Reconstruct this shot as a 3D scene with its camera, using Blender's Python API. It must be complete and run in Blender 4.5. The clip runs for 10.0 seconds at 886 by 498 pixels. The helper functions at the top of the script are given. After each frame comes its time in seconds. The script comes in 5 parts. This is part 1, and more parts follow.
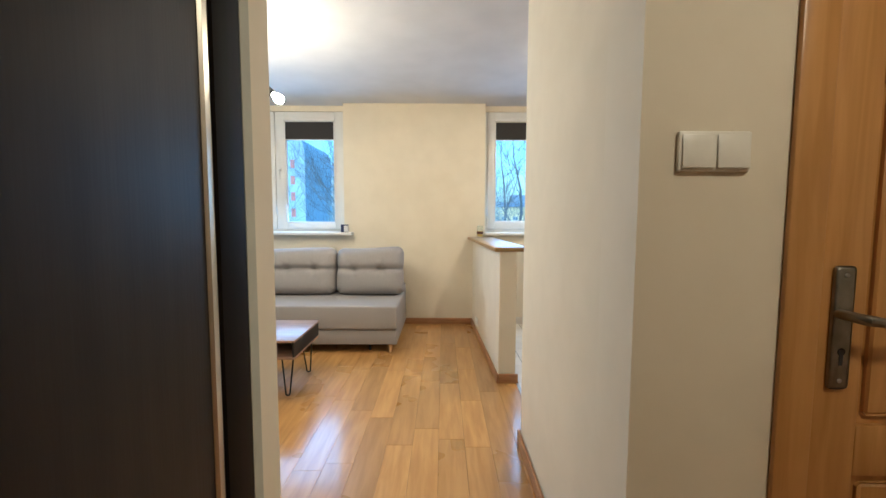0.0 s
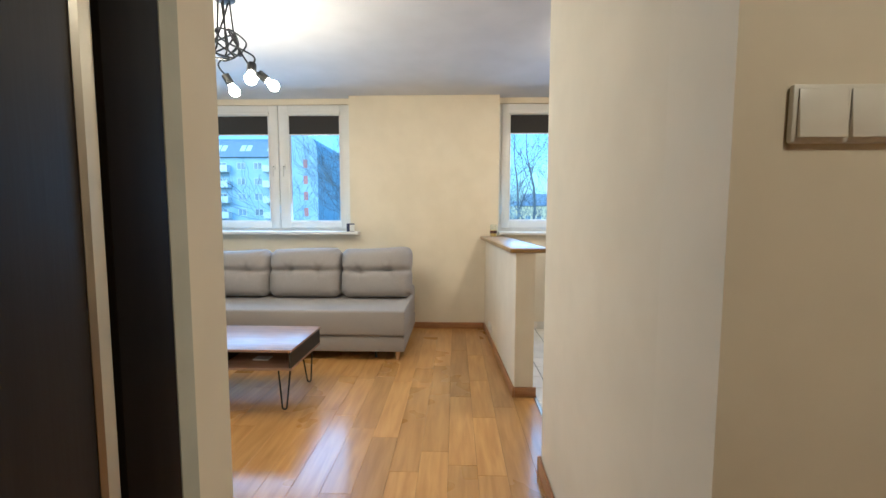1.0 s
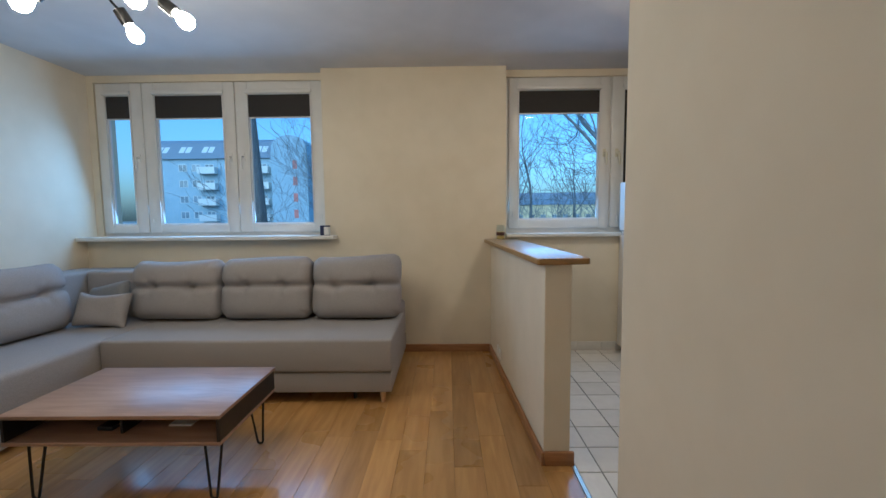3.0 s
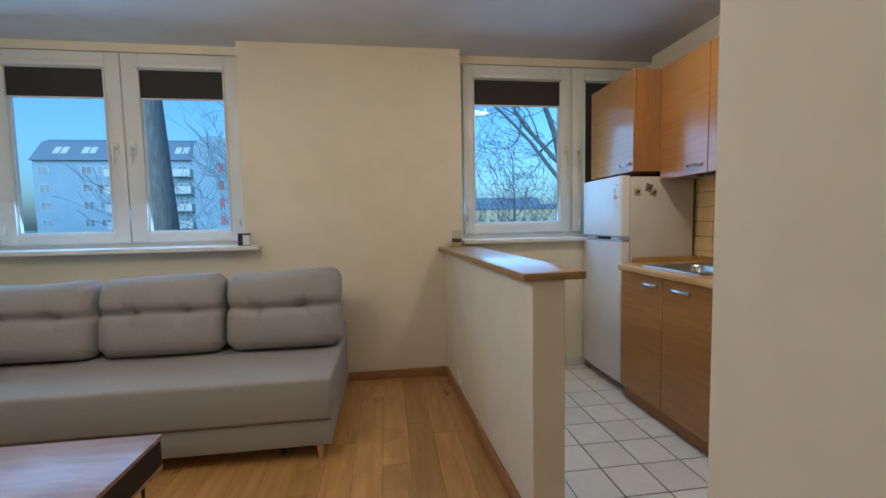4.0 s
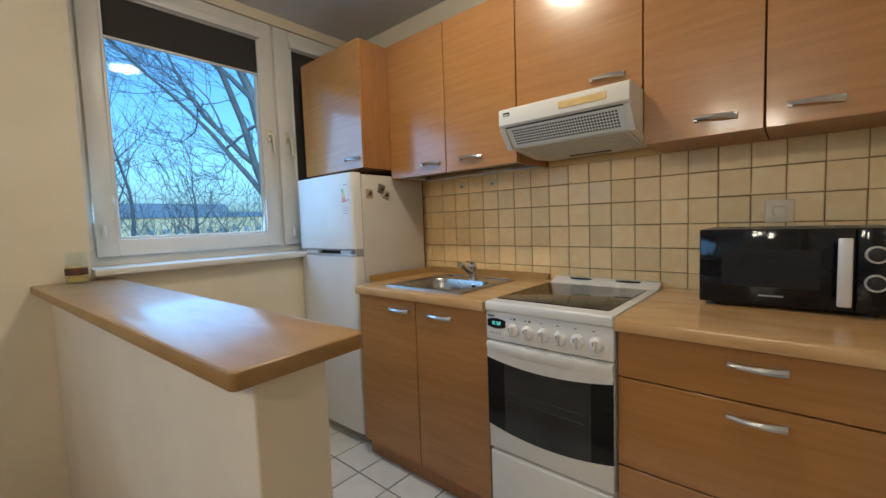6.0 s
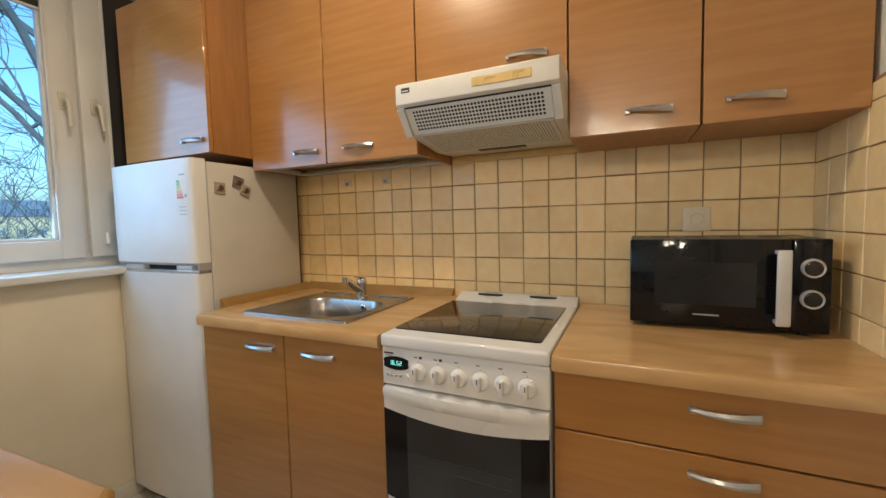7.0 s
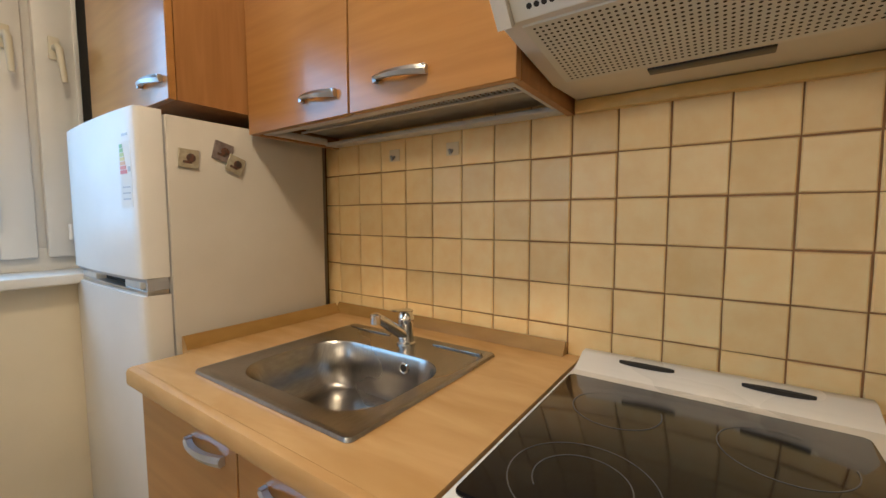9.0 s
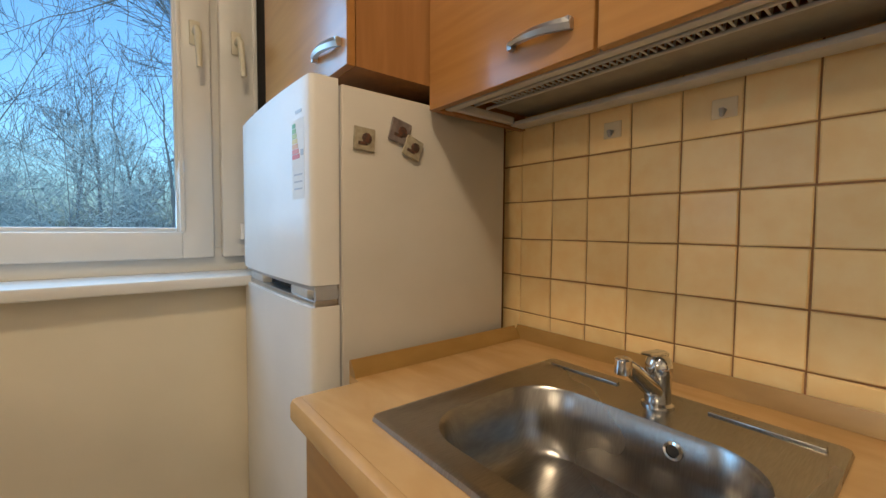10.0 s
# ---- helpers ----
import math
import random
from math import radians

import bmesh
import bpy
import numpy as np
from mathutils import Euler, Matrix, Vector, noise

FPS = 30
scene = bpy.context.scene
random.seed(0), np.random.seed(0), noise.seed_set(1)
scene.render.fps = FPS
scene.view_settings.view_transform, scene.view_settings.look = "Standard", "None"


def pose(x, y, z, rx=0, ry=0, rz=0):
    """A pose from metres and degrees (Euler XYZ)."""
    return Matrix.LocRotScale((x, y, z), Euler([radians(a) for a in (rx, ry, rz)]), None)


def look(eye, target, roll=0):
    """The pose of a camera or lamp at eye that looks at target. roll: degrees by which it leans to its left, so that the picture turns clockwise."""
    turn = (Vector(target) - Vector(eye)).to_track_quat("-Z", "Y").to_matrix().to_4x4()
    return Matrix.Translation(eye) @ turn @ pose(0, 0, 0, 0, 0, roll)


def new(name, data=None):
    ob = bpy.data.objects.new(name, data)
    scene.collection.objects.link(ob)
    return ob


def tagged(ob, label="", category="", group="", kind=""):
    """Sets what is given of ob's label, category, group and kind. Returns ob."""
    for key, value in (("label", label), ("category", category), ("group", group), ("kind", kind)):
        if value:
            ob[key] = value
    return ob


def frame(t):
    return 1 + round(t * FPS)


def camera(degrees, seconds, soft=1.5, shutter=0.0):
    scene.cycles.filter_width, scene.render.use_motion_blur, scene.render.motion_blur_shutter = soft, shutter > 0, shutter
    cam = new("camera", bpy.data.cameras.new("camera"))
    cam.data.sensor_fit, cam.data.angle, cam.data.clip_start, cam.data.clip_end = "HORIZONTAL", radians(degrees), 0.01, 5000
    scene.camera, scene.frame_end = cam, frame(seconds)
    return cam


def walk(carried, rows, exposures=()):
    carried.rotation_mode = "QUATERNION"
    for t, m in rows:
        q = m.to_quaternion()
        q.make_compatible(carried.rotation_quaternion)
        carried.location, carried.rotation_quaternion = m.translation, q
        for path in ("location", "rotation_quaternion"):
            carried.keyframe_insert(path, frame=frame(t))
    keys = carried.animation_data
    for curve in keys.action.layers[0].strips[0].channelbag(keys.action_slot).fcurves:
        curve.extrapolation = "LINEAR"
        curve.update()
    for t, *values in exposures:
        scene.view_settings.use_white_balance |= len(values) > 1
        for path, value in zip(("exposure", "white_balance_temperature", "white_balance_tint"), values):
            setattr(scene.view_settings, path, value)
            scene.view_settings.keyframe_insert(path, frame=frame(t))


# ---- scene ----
cam = camera(95.1, 10.0)
PATH = [
    (0, (0.699, 0.531, 1.206), (0.699, 2.525, 1.053), 0.2),
    (0.5, (0.694, 0.617, 1.194), (0.667, 2.61, 1.033), 0.3),
    (1, (0.708, 0.784, 1.198), (0.649, 2.777, 1.041), 0.1),
    (1.5, (0.705, 0.932, 1.189), (0.634, 2.924, 1.026), -0.1),
    (2, (0.668, 1.15, 1.192), (0.605, 3.143, 1.036), -0.4),
    (3.5, (0.647, 1.788, 1.188), (0.709, 3.781, 1.031), -0.8),
    (4, (0.595, 2.039, 1.185), (0.865, 4.016, 1.05), -1.1),
    (4.5, (0.606, 2.233, 1.177), (1.139, 4.157, 1.052), -1.5),
    (5, (0.684, 2.462, 1.174), (1.544, 4.263, 1.052), -1.7),
    (5.5, (0.762, 2.628, 1.182), (1.965, 4.221, 1.054), -2.0),
    (6, (0.852, 2.821, 1.195), (2.356, 4.132, 1.059), -2.0),
    (6.2, (0.894, 2.887, 1.206), (2.486, 4.089, 1.07), -2.0),
    (7.3, (1.244, 3.097, 1.201), (3.082, 3.874, 1.067), -1.0),
    (7.5, (1.305, 3.124, 1.204), (3.149, 3.887, 1.07), -0.8),
    (8, (1.49, 3.223, 1.207), (3.322, 4.014, 1.071), -0.3),
    (8.5, (1.639, 3.325, 1.221), (3.402, 4.258, 1.069), -0.2),
    (9, (1.772, 3.438, 1.211), (3.404, 4.583, 1.053), -0.1),
    (9.5, (1.864, 3.606, 1.213), (3.32, 4.966, 1.063), 0.2),
    (10, (1.857, 3.797, 1.178), (3.1, 5.36, 1.077), 0.4),
]
EXPOSURES = [(0.0, 1.34, 4600, 5), (1.0, 1.2, 4560, 5), (1.5, 0.94, 4530, 6), (2.0, 0.62, 4480, 7), (3.5, 0.27, 4530, 7), (4.5, 0.36, 4620, 6), (5.5, 0.42, 4700, 6), (6.2, 0.52, 4760, 6), (7.5, 0.8, 5320, 9), (8.6, 0.8, 5320, 9), (9.4, 0.77, 5190, 9), (10.0, 0.58, 5400, 9)]
walk(cam, [(t, look(eye, target, roll)) for t, eye, target, roll in PATH], EXPOSURES)

# ---- world and daylight ----
world = bpy.data.worlds.new("dusk_sky")
scene.world = world
world.use_nodes = True
wn = world.node_tree
sky = wn.nodes.new("ShaderNodeTexSky")
sky.sky_type = "NISHITA"
sky.sun_disc = False
sky.sun_elevation = radians(34)
sky.sun_rotation = radians(-146)
sky.air_density = 1.2
sky.dust_density = 3.0
sky.ozone_density = 1.0
haze = wn.nodes.new("ShaderNodeVectorMath")
haze.operation = "MULTIPLY"
haze.inputs[1].default_value = (0.88, 1.06, 1.13)
wn.links.new(sky.outputs[0], haze.inputs[0])
wn.links.new(haze.outputs[0], wn.nodes["Background"].inputs[0])
wn.nodes["Background"].inputs[1].default_value = 0.15
sun_data = bpy.data.lights.new("sun", "SUN")
sun_data.energy, sun_data.angle, sun_data.color = 0.6, radians(40), (0.5, 0.76, 1.0)
sun = new("sun", sun_data)
sun.matrix_world = look((34, -50, 41), (0, 0, 0))
for wx, wz, sx, sz, power in ((-1.43, 1.52, 1.85, 0.8, 11.5), (1.6, 1.52, 0.84, 0.8, 4.2)):
    sky_data = bpy.data.lights.new("window_daylight", "AREA")
    sky_data.shape, sky_data.size, sky_data.size_y = "RECTANGLE", sx, sz
    sky_data.energy, sky_data.color = power, (0.46, 0.74, 1.0)
    sky_lamp = new("window_daylight", sky_data)
    sky_lamp.matrix_world = look((wx, 5.15, wz), (wx, 3.0, wz - 0.6))
BULB_POWER, DISH_POWER, HALL_POWER = 152.0, 84.0, 44.0
WARM = (1.0, 0.715, 0.4)

# ---- builders ----
ORIG = {}


def B():
    return bmesh.new()


def box(bm, x0, x1, y0, y1, z0, z1, bev=0.0, seg=2):
    r = bmesh.ops.create_cube(bm, size=1.0, matrix=Matrix.Translation(((x0 + x1) / 2, (y0 + y1) / 2, (z0 + z1) / 2)) @ Matrix.Diagonal((x1 - x0, y1 - y0, z1 - z0, 1)))
    if bev:
        edges = {e for v in r["verts"] for e in v.link_edges}
        bmesh.ops.bevel(bm, geom=list(edges), offset=bev, segments=seg, profile=0.5, affect="EDGES")
    return bm


def prism(bm, poly, axis, a, b, bev=0.0):
    """Extrudes a polygon along an axis; poly holds the other two coordinates in x, y, z order."""
    def at(p, v):
        return {"x": (v, p[0], p[1]), "y": (p[0], v, p[1]), "z": (p[0], p[1], v)}[axis]
    lo = [bm.verts.new(at(p, a)) for p in poly]
    hi = [bm.verts.new(at(p, b)) for p in poly]
    n = len(poly)
    fs = [bm.faces.new(lo), bm.faces.new(hi[::-1])]
    fs += [bm.faces.new((lo[i], hi[i], hi[(i + 1) % n], lo[(i + 1) % n])) for i in range(n)]
    bmesh.ops.recalc_face_normals(bm, faces=fs)
    if bev:
        bmesh.ops.bevel(bm, geom=list({e for f in fs for e in f.edges}), offset=bev, segments=2, profile=0.5, affect="EDGES")
    return bm


def tube(bm, pts, rad, seg=8, cap=True):
    """A round tube along points; rad is one radius or one per point."""
    pts = [Vector(p) for p in pts]
    rads = rad if isinstance(rad, (list, tuple)) else [rad] * len(pts)
    rings, up = [], None
    for i, p in enumerate(pts):
        d = (pts[min(i + 1, len(pts) - 1)] - pts[max(i - 1, 0)])
        d = d.normalized() if d.length > 1e-9 else Vector((0, 0, 1))
        if up is None:
            up = d.orthogonal().normalized()
        else:
            up = up - d * up.dot(d)
            up = up.normalized() if up.length > 1e-6 else d.orthogonal().normalized()
        side = d.cross(up)
        rings.append([bm.verts.new(p + (up * math.cos(2 * math.pi * k / seg) + side * math.sin(2 * math.pi * k / seg)) * rads[i]) for k in range(seg)])
    for a, b in zip(rings, rings[1:]):
        for k in range(seg):
            bm.faces.new((a[k], a[(k + 1) % seg], b[(k + 1) % seg], b[k]))
    if cap:
        bm.faces.new(rings[0][::-1])
        bm.faces.new(rings[-1])
    return bm


def lathe(bm, origin, profile, seg=24, axis=(0, 0, 1)):
    """Spins (radius, height) points round an axis through origin."""
    o, a = Vector(origin), Vector(axis).normalized()
    u = a.orthogonal().normalized()
    w = a.cross(u)
    rings = []
    for r, h in profile:
        r = max(r, 1e-5)
        rings.append([bm.verts.new(o + a * h + (u * math.cos(2 * math.pi * k / seg) + w * math.sin(2 * math.pi * k / seg)) * r) for k in range(seg)])
    for p, q in zip(rings, rings[1:]):
        for k in range(seg):
            bm.faces.new((p[k], p[(k + 1) % seg], q[(k + 1) % seg], q[k]))
    bm.faces.new(rings[0][::-1])
    bm.faces.new(rings[-1])
    return bm


def finish(name, bm, mat, off, smooth):
    bmesh.ops.translate(bm, verts=bm.verts, vec=-Vector(off))
    bmesh.ops.recalc_face_normals(bm, faces=bm.faces)
    me = bpy.data.meshes.new(name)
    bm.to_mesh(me)
    bm.free()
    me.materials.append(mat)
    if smooth:
        me.shade_smooth()
        if smooth != "all":
            me.set_sharp_from_angle(angle=radians(38))
    return new(name, me)


def thing(name, label, category, loc, group="", kind=""):
    ob = new(name)
    ob.empty_display_size = 0.05
    ob.location = loc
    ORIG[ob] = Vector(loc)
    return tagged(ob, label, category, group, kind)


def part(name, bm, mat, parent, label="", smooth=True, kind=""):
    ob = finish(name, bm, mat, ORIG[parent], smooth)
    ob.parent = parent
    ORIG[ob] = ORIG[parent]
    return tagged(ob, label, kind=kind)


def solo(name, bm, mat, label, category, kind="", group="", smooth=True, loc=(0, 0, 0)):
    ob = finish(name, bm, mat, loc, smooth)
    ob.location = loc
    ORIG[ob] = Vector(loc)
    return tagged(ob, label, category, group, kind)


def shared(name, me, mat, parent, loc, label="", scale=None, rz=0.0):
    """One more object on mesh data that others use too."""
    if not me.materials:
        me.materials.append(mat)
    ob = new(name, me)
    ob.parent = parent
    ob.location = Vector(loc) - ORIG[parent]
    if rz:
        ob.rotation_euler = (0, 0, rz)
    if scale:
        ob.scale = scale
    ORIG[ob] = ORIG[parent]
    return tagged(ob, label)


# ---- materials ----
def mat(name, c1, c2=None, scale=8.0, stretch=(1, 1, 1), rough=0.5, rough2=None, bump=0.0, bscale=60.0, metal=0.0, rand=0.0, detail=4.0, stain=0.0, coat=0.0, spec=0.5, wave=0.0):
    """Two-scale procedural surface: fine grain between c1 and c2, broad stains, random tone per object, bump."""
    m = bpy.data.materials.new(name)
    m.use_nodes = True
    nt = m.node_tree
    N, L = nt.nodes.new, nt.links.new
    bs = nt.nodes["Principled BSDF"]
    bs.inputs["Metallic"].default_value = metal
    bs.inputs["Specular IOR Level"].default_value = spec
    bs.inputs["Coat Weight"].default_value = coat
    bs.inputs["Coat Roughness"].default_value = 0.12
    tc, info = N("ShaderNodeTexCoord"), N("ShaderNodeObjectInfo")
    off = N("ShaderNodeVectorMath")
    off.operation = "MULTIPLY_ADD"
    L(info.outputs["Random"], off.inputs[0])
    off.inputs[1].default_value = (17.0, 31.0, 23.0)
    L(tc.outputs["Object"], off.inputs[2])
    mp = N("ShaderNodeMapping")
    mp.inputs["Scale"].default_value = stretch
    L(off.outputs[0], mp.inputs["Vector"])
    n1 = N("ShaderNodeTexNoise")
    n1.inputs["Scale"].default_value, n1.inputs["Detail"].default_value, n1.inputs["Distortion"].default_value = scale, detail, wave
    L(mp.outputs[0], n1.inputs["Vector"])
    ramp = N("ShaderNodeValToRGB")
    ramp.color_ramp.elements[0].position, ramp.color_ramp.elements[1].position = 0.22, 0.8
    ramp.color_ramp.interpolation = "EASE"
    ramp.color_ramp.elements[0].color = (*c1, 1)
    ramp.color_ramp.elements[1].color = (*(c2 or c1), 1)
    L(n1.outputs["Fac"], ramp.inputs[0])
    col = ramp.outputs[0]
    n2 = N("ShaderNodeTexNoise")
    n2.inputs["Scale"].default_value, n2.inputs["Detail"].default_value = 1.7, 3.0
    L(off.outputs[0], n2.inputs["Vector"])
    if stain or rand:
        hsv = N("ShaderNodeHueSaturation")
        L(col, hsv.inputs["Color"])
        val = N("ShaderNodeMath")
        val.operation = "MULTIPLY_ADD"
        L(n2.outputs["Fac"], val.inputs[0])
        val.inputs[1].default_value, val.inputs[2].default_value = 2 * stain, 1.0 - stain
        v2 = N("ShaderNodeMath")
        v2.operation = "MULTIPLY_ADD"
        L(info.outputs["Random"], v2.inputs[0])
        v2.inputs[1].default_value = 2 * rand
        L(val.outputs[0], v2.inputs[2])
        v3 = N("ShaderNodeMath")
        v3.operation = "SUBTRACT"
        L(v2.outputs[0], v3.inputs[0])
        v3.inputs[1].default_value = rand
        L(v3.outputs[0], hsv.inputs["Value"])
        col = hsv.outputs[0]
    L(col, bs.inputs["Base Color"])
    rr = N("ShaderNodeMapRange")
    L(n2.outputs["Fac"], rr.inputs[0])
    rr.interpolation_type = "SMOOTHSTEP"
    rr.inputs[1].default_value, rr.inputs[2].default_value = 0.3, 0.7
    rr.inputs[3].default_value, rr.inputs[4].default_value = rough, rough if rough2 is None else rough2
    L(rr.outputs[0], bs.inputs["Roughness"])
    if bump:
        nb = N("ShaderNodeTexNoise")
        nb.inputs["Scale"].default_value, nb.inputs["Detail"].default_value = bscale, 3.0
        L(mp.outputs[0], nb.inputs["Vector"])
        bp = N("ShaderNodeBump")
        bp.inputs["Strength"].default_value, bp.inputs["Distance"].default_value = bump, 0.002
        L(nb.outputs["Fac"], bp.inputs["Height"])
        L(bp.outputs[0], bs.inputs["Normal"])
    return m


def glow(name, colour, strength):
    m = bpy.data.materials.new(name)
    m.use_nodes = True
    bs = m.node_tree.nodes["Principled BSDF"]
    bs.inputs["Base Color"].default_value = (0.8, 0.8, 0.78, 1)
    bs.inputs["Emission Color"].default_value = (*colour, 1)
    bs.inputs["Emission Strength"].default_value = strength
    return m


def glass(name, tint=(1, 1, 1), gloss=0.008):
    m = bpy.data.materials.new(name)
    m.use_nodes = True
    nt = m.node_tree
    nt.nodes.remove(nt.nodes["Principled BSDF"])
    tr, gl, mx, lw, pw, ad = (nt.nodes.new(n) for n in ("ShaderNodeBsdfTransparent", "ShaderNodeBsdfGlossy", "ShaderNodeMixShader", "ShaderNodeLayerWeight", "ShaderNodeMath", "ShaderNodeMath"))
    tr.inputs[0].default_value = (*tint, 1)
    gl.inputs["Roughness"].default_value = 0.01
    lw.inputs["Blend"].default_value = 0.5
    pw.operation, ad.operation = "POWER", "MULTIPLY_ADD"
    pw.inputs[1].default_value, ad.inputs[1].default_value, ad.inputs[2].default_value = 4.0, 0.14, gloss
    nt.links.new(lw.outputs["Facing"], pw.inputs[0])
    nt.links.new(pw.outputs[0], ad.inputs[0])
    nt.links.new(ad.outputs[0], mx.inputs[0])
    nt.links.new(tr.outputs[0], mx.inputs[1])
    nt.links.new(gl.outputs[0], mx.inputs[2])
    nt.links.new(mx.outputs[0], nt.nodes["Material Output"].inputs[0])
    return m


M_WALL = mat("wall_paint", (0.73, 0.65, 0.485), (0.78, 0.7, 0.535), 5, rough=0.75, rough2=0.9, bump=0.07, bscale=260, stain=0.015)
M_WALL_HALL = mat("hall_paint", (0.68, 0.61, 0.47), (0.74, 0.67, 0.52), 5, rough=0.7, rough2=0.9, bump=0.07, bscale=260, stain=0.015)
M_JAMB = mat("grey_green_strip", (0.42, 0.41, 0.32), (0.48, 0.47, 0.37), 12, rough=0.85, bump=0.12, bscale=200, stain=0.06)
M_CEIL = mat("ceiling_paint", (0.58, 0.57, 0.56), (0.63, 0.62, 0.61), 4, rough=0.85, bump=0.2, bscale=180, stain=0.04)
M_PLANK = mat("oak_plank", (0.4, 0.205, 0.048), (0.56, 0.32, 0.098), 3.2, (9, 0.9, 9), rough=0.26, rough2=0.36, bump=0.05, bscale=14, rand=0.16, detail=7, stain=0.03, wave=0.35, coat=0.5)
M_SUB = mat("dark_joint", (0.11, 0.055, 0.022), (0.15, 0.075, 0.03), 40, rough=0.9)
M_SKIRT = mat("oak_skirting", (0.3, 0.14, 0.05), (0.42, 0.22, 0.085), 4, (2, 2, 14), rough=0.4, bump=0.1, bscale=30, stain=0.1)
M_FTILE = mat("floor_tile", (0.73, 0.69, 0.61), (0.8, 0.76, 0.68), 14, rough=0.3, rough2=0.5, bump=0.12, bscale=90, rand=0.06, stain=0.06)
M_GROUT = mat("dark_grout", (0.025, 0.023, 0.02), (0.05, 0.045, 0.04), 60, rough=0.95)
M_WTILE = mat("wall_tile", (0.9, 0.635, 0.27), (0.95, 0.74, 0.37), 22, rough=0.28, rough2=0.5, bump=0.3, bscale=55, rand=0.09, stain=0.1, detail=6)
M_WGROUT = mat("brown_grout", (0.29, 0.155, 0.065), (0.36, 0.2, 0.09), 70, rough=0.95)
M_CAB = mat("beech_laminate", (0.335, 0.15, 0.032), (0.405, 0.195, 0.047), 4.0, (3, 0.9, 13), rough=0.28, bump=0.015, bscale=40, detail=9, coat=0.45)
M_CAB_V = mat("beech_laminate_upright", (0.29, 0.13, 0.033), (0.38, 0.18, 0.052), 3.0, (16, 16, 1.2), rough=0.35, rough2=0.45, bump=0.05, bscale=25, detail=6, stain=0.06, wave=0.5)
M_CAB_IN = mat("cabinet_inside", (0.5, 0.47, 0.42), (0.56, 0.53, 0.48), 20, rough=0.6)
M_TOP = mat("worktop_laminate", (0.49, 0.285, 0.1), (0.64, 0.41, 0.175), 3.2, (5, 1.4, 5), rough=0.22, bump=0.02, bscale=160, detail=8, wave=0.5)
M_BARTOP = mat("bar_laminate", (0.33, 0.19, 0.055), (0.4, 0.245, 0.085), 5, (5, 1.2, 5), rough=0.3, rough2=0.4, bump=0.02, bscale=120, detail=6, stain=0.06, wave=0.4, spec=0.8, coat=0.3)
M_STEEL = mat("brushed_steel", (0.34, 0.325, 0.3), (0.44, 0.42, 0.39), 40, (1, 14, 1), rough=0.24, rough2=0.32, bump=0.04, bscale=160, metal=1.0, stain=0.06)
M_CHROME = mat("chrome", (0.7, 0.7, 0.7), (0.76, 0.76, 0.76), 20, rough=0.08, rough2=0.16, metal=1.0)
M_NICKEL = mat("satin_nickel", (0.5, 0.49, 0.47), (0.6, 0.59, 0.57), 30, rough=0.28, rough2=0.4, metal=1.0)
M_ENAMEL = mat("white_enamel", (0.74, 0.72, 0.68), (0.78, 0.76, 0.72), 6, rough=0.2, rough2=0.3, stain=0.03, coat=0.3)
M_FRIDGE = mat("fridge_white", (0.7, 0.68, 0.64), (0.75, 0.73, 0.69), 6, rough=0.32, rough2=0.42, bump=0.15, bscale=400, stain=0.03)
# Side panel darker than the doors: its dimmer light is put into the colour.
M_FRIDGE_SHADED = mat("shaded_fridge_side", (0.54, 0.5, 0.43), (0.59, 0.55, 0.48), 6, rough=0.45, rough2=0.55, bump=0.15, bscale=400, stain=0.05)
M_GREYPL = mat("grey_plastic", (0.33, 0.33, 0.34), (0.4, 0.4, 0.41), 20, rough=0.35)
M_DARKPL = mat("dark_plastic", (0.012, 0.012, 0.013), (0.02, 0.02, 0.022), 20, rough=0.3)
M_BLKGLASS = mat("black_glass", (0.006, 0.006, 0.007), (0.009, 0.009, 0.01), 12, rough=0.06, rough2=0.12, spec=0.3)
M_OVENGLASS = mat("oven_glass", (0.02, 0.0215, 0.023), (0.032, 0.034, 0.036), 6, rough=0.08, rough2=0.14, stain=0.2)
M_RING = mat("hob_print", (0.08, 0.077, 0.073), (0.13, 0.125, 0.12), 60, rough=0.35)
M_HOODW = mat("hood_white", (0.68, 0.64, 0.55), (0.73, 0.69, 0.6), 8, rough=0.35, rough2=0.5, stain=0.06)
M_HOODG = mat("hood_grille", (0.66, 0.66, 0.6), (0.71, 0.71, 0.65), 20, rough=0.35, rough2=0.5, metal=0.05, stain=0.05)
M_HOLE = mat("hole_black", (0.02, 0.018, 0.014), (0.035, 0.03, 0.025), 40, rough=0.9)
M_YELLOW = mat("aged_plastic", (0.62, 0.43, 0.13), (0.7, 0.5, 0.18), 20, rough=0.45, stain=0.08)
M_PVC = mat("white_pvc", (0.7, 0.68, 0.63), (0.76, 0.74, 0.69), 5, rough=0.3, rough2=0.42, stain=0.03)
M_PVC_OLD = mat("aged_pvc", (0.62, 0.57, 0.42), (0.68, 0.63, 0.48), 20, rough=0.4)
M_BLIND = mat("blind_cloth", (0.032, 0.029, 0.026), (0.045, 0.041, 0.037), 200, rough=0.9, bump=0.3, bscale=500)
M_SOFA = mat("grey_upholstery", (0.3, 0.278, 0.262), (0.385, 0.36, 0.342), 260, rough=0.92, bump=0.5, bscale=700, stain=0.07, spec=0.2)
M_PILLOW = mat("grey_pillow", (0.2, 0.2, 0.2), (0.27, 0.265, 0.26), 260, rough=0.95, bump=0.5, bscale=600, stain=0.06, spec=0.2)
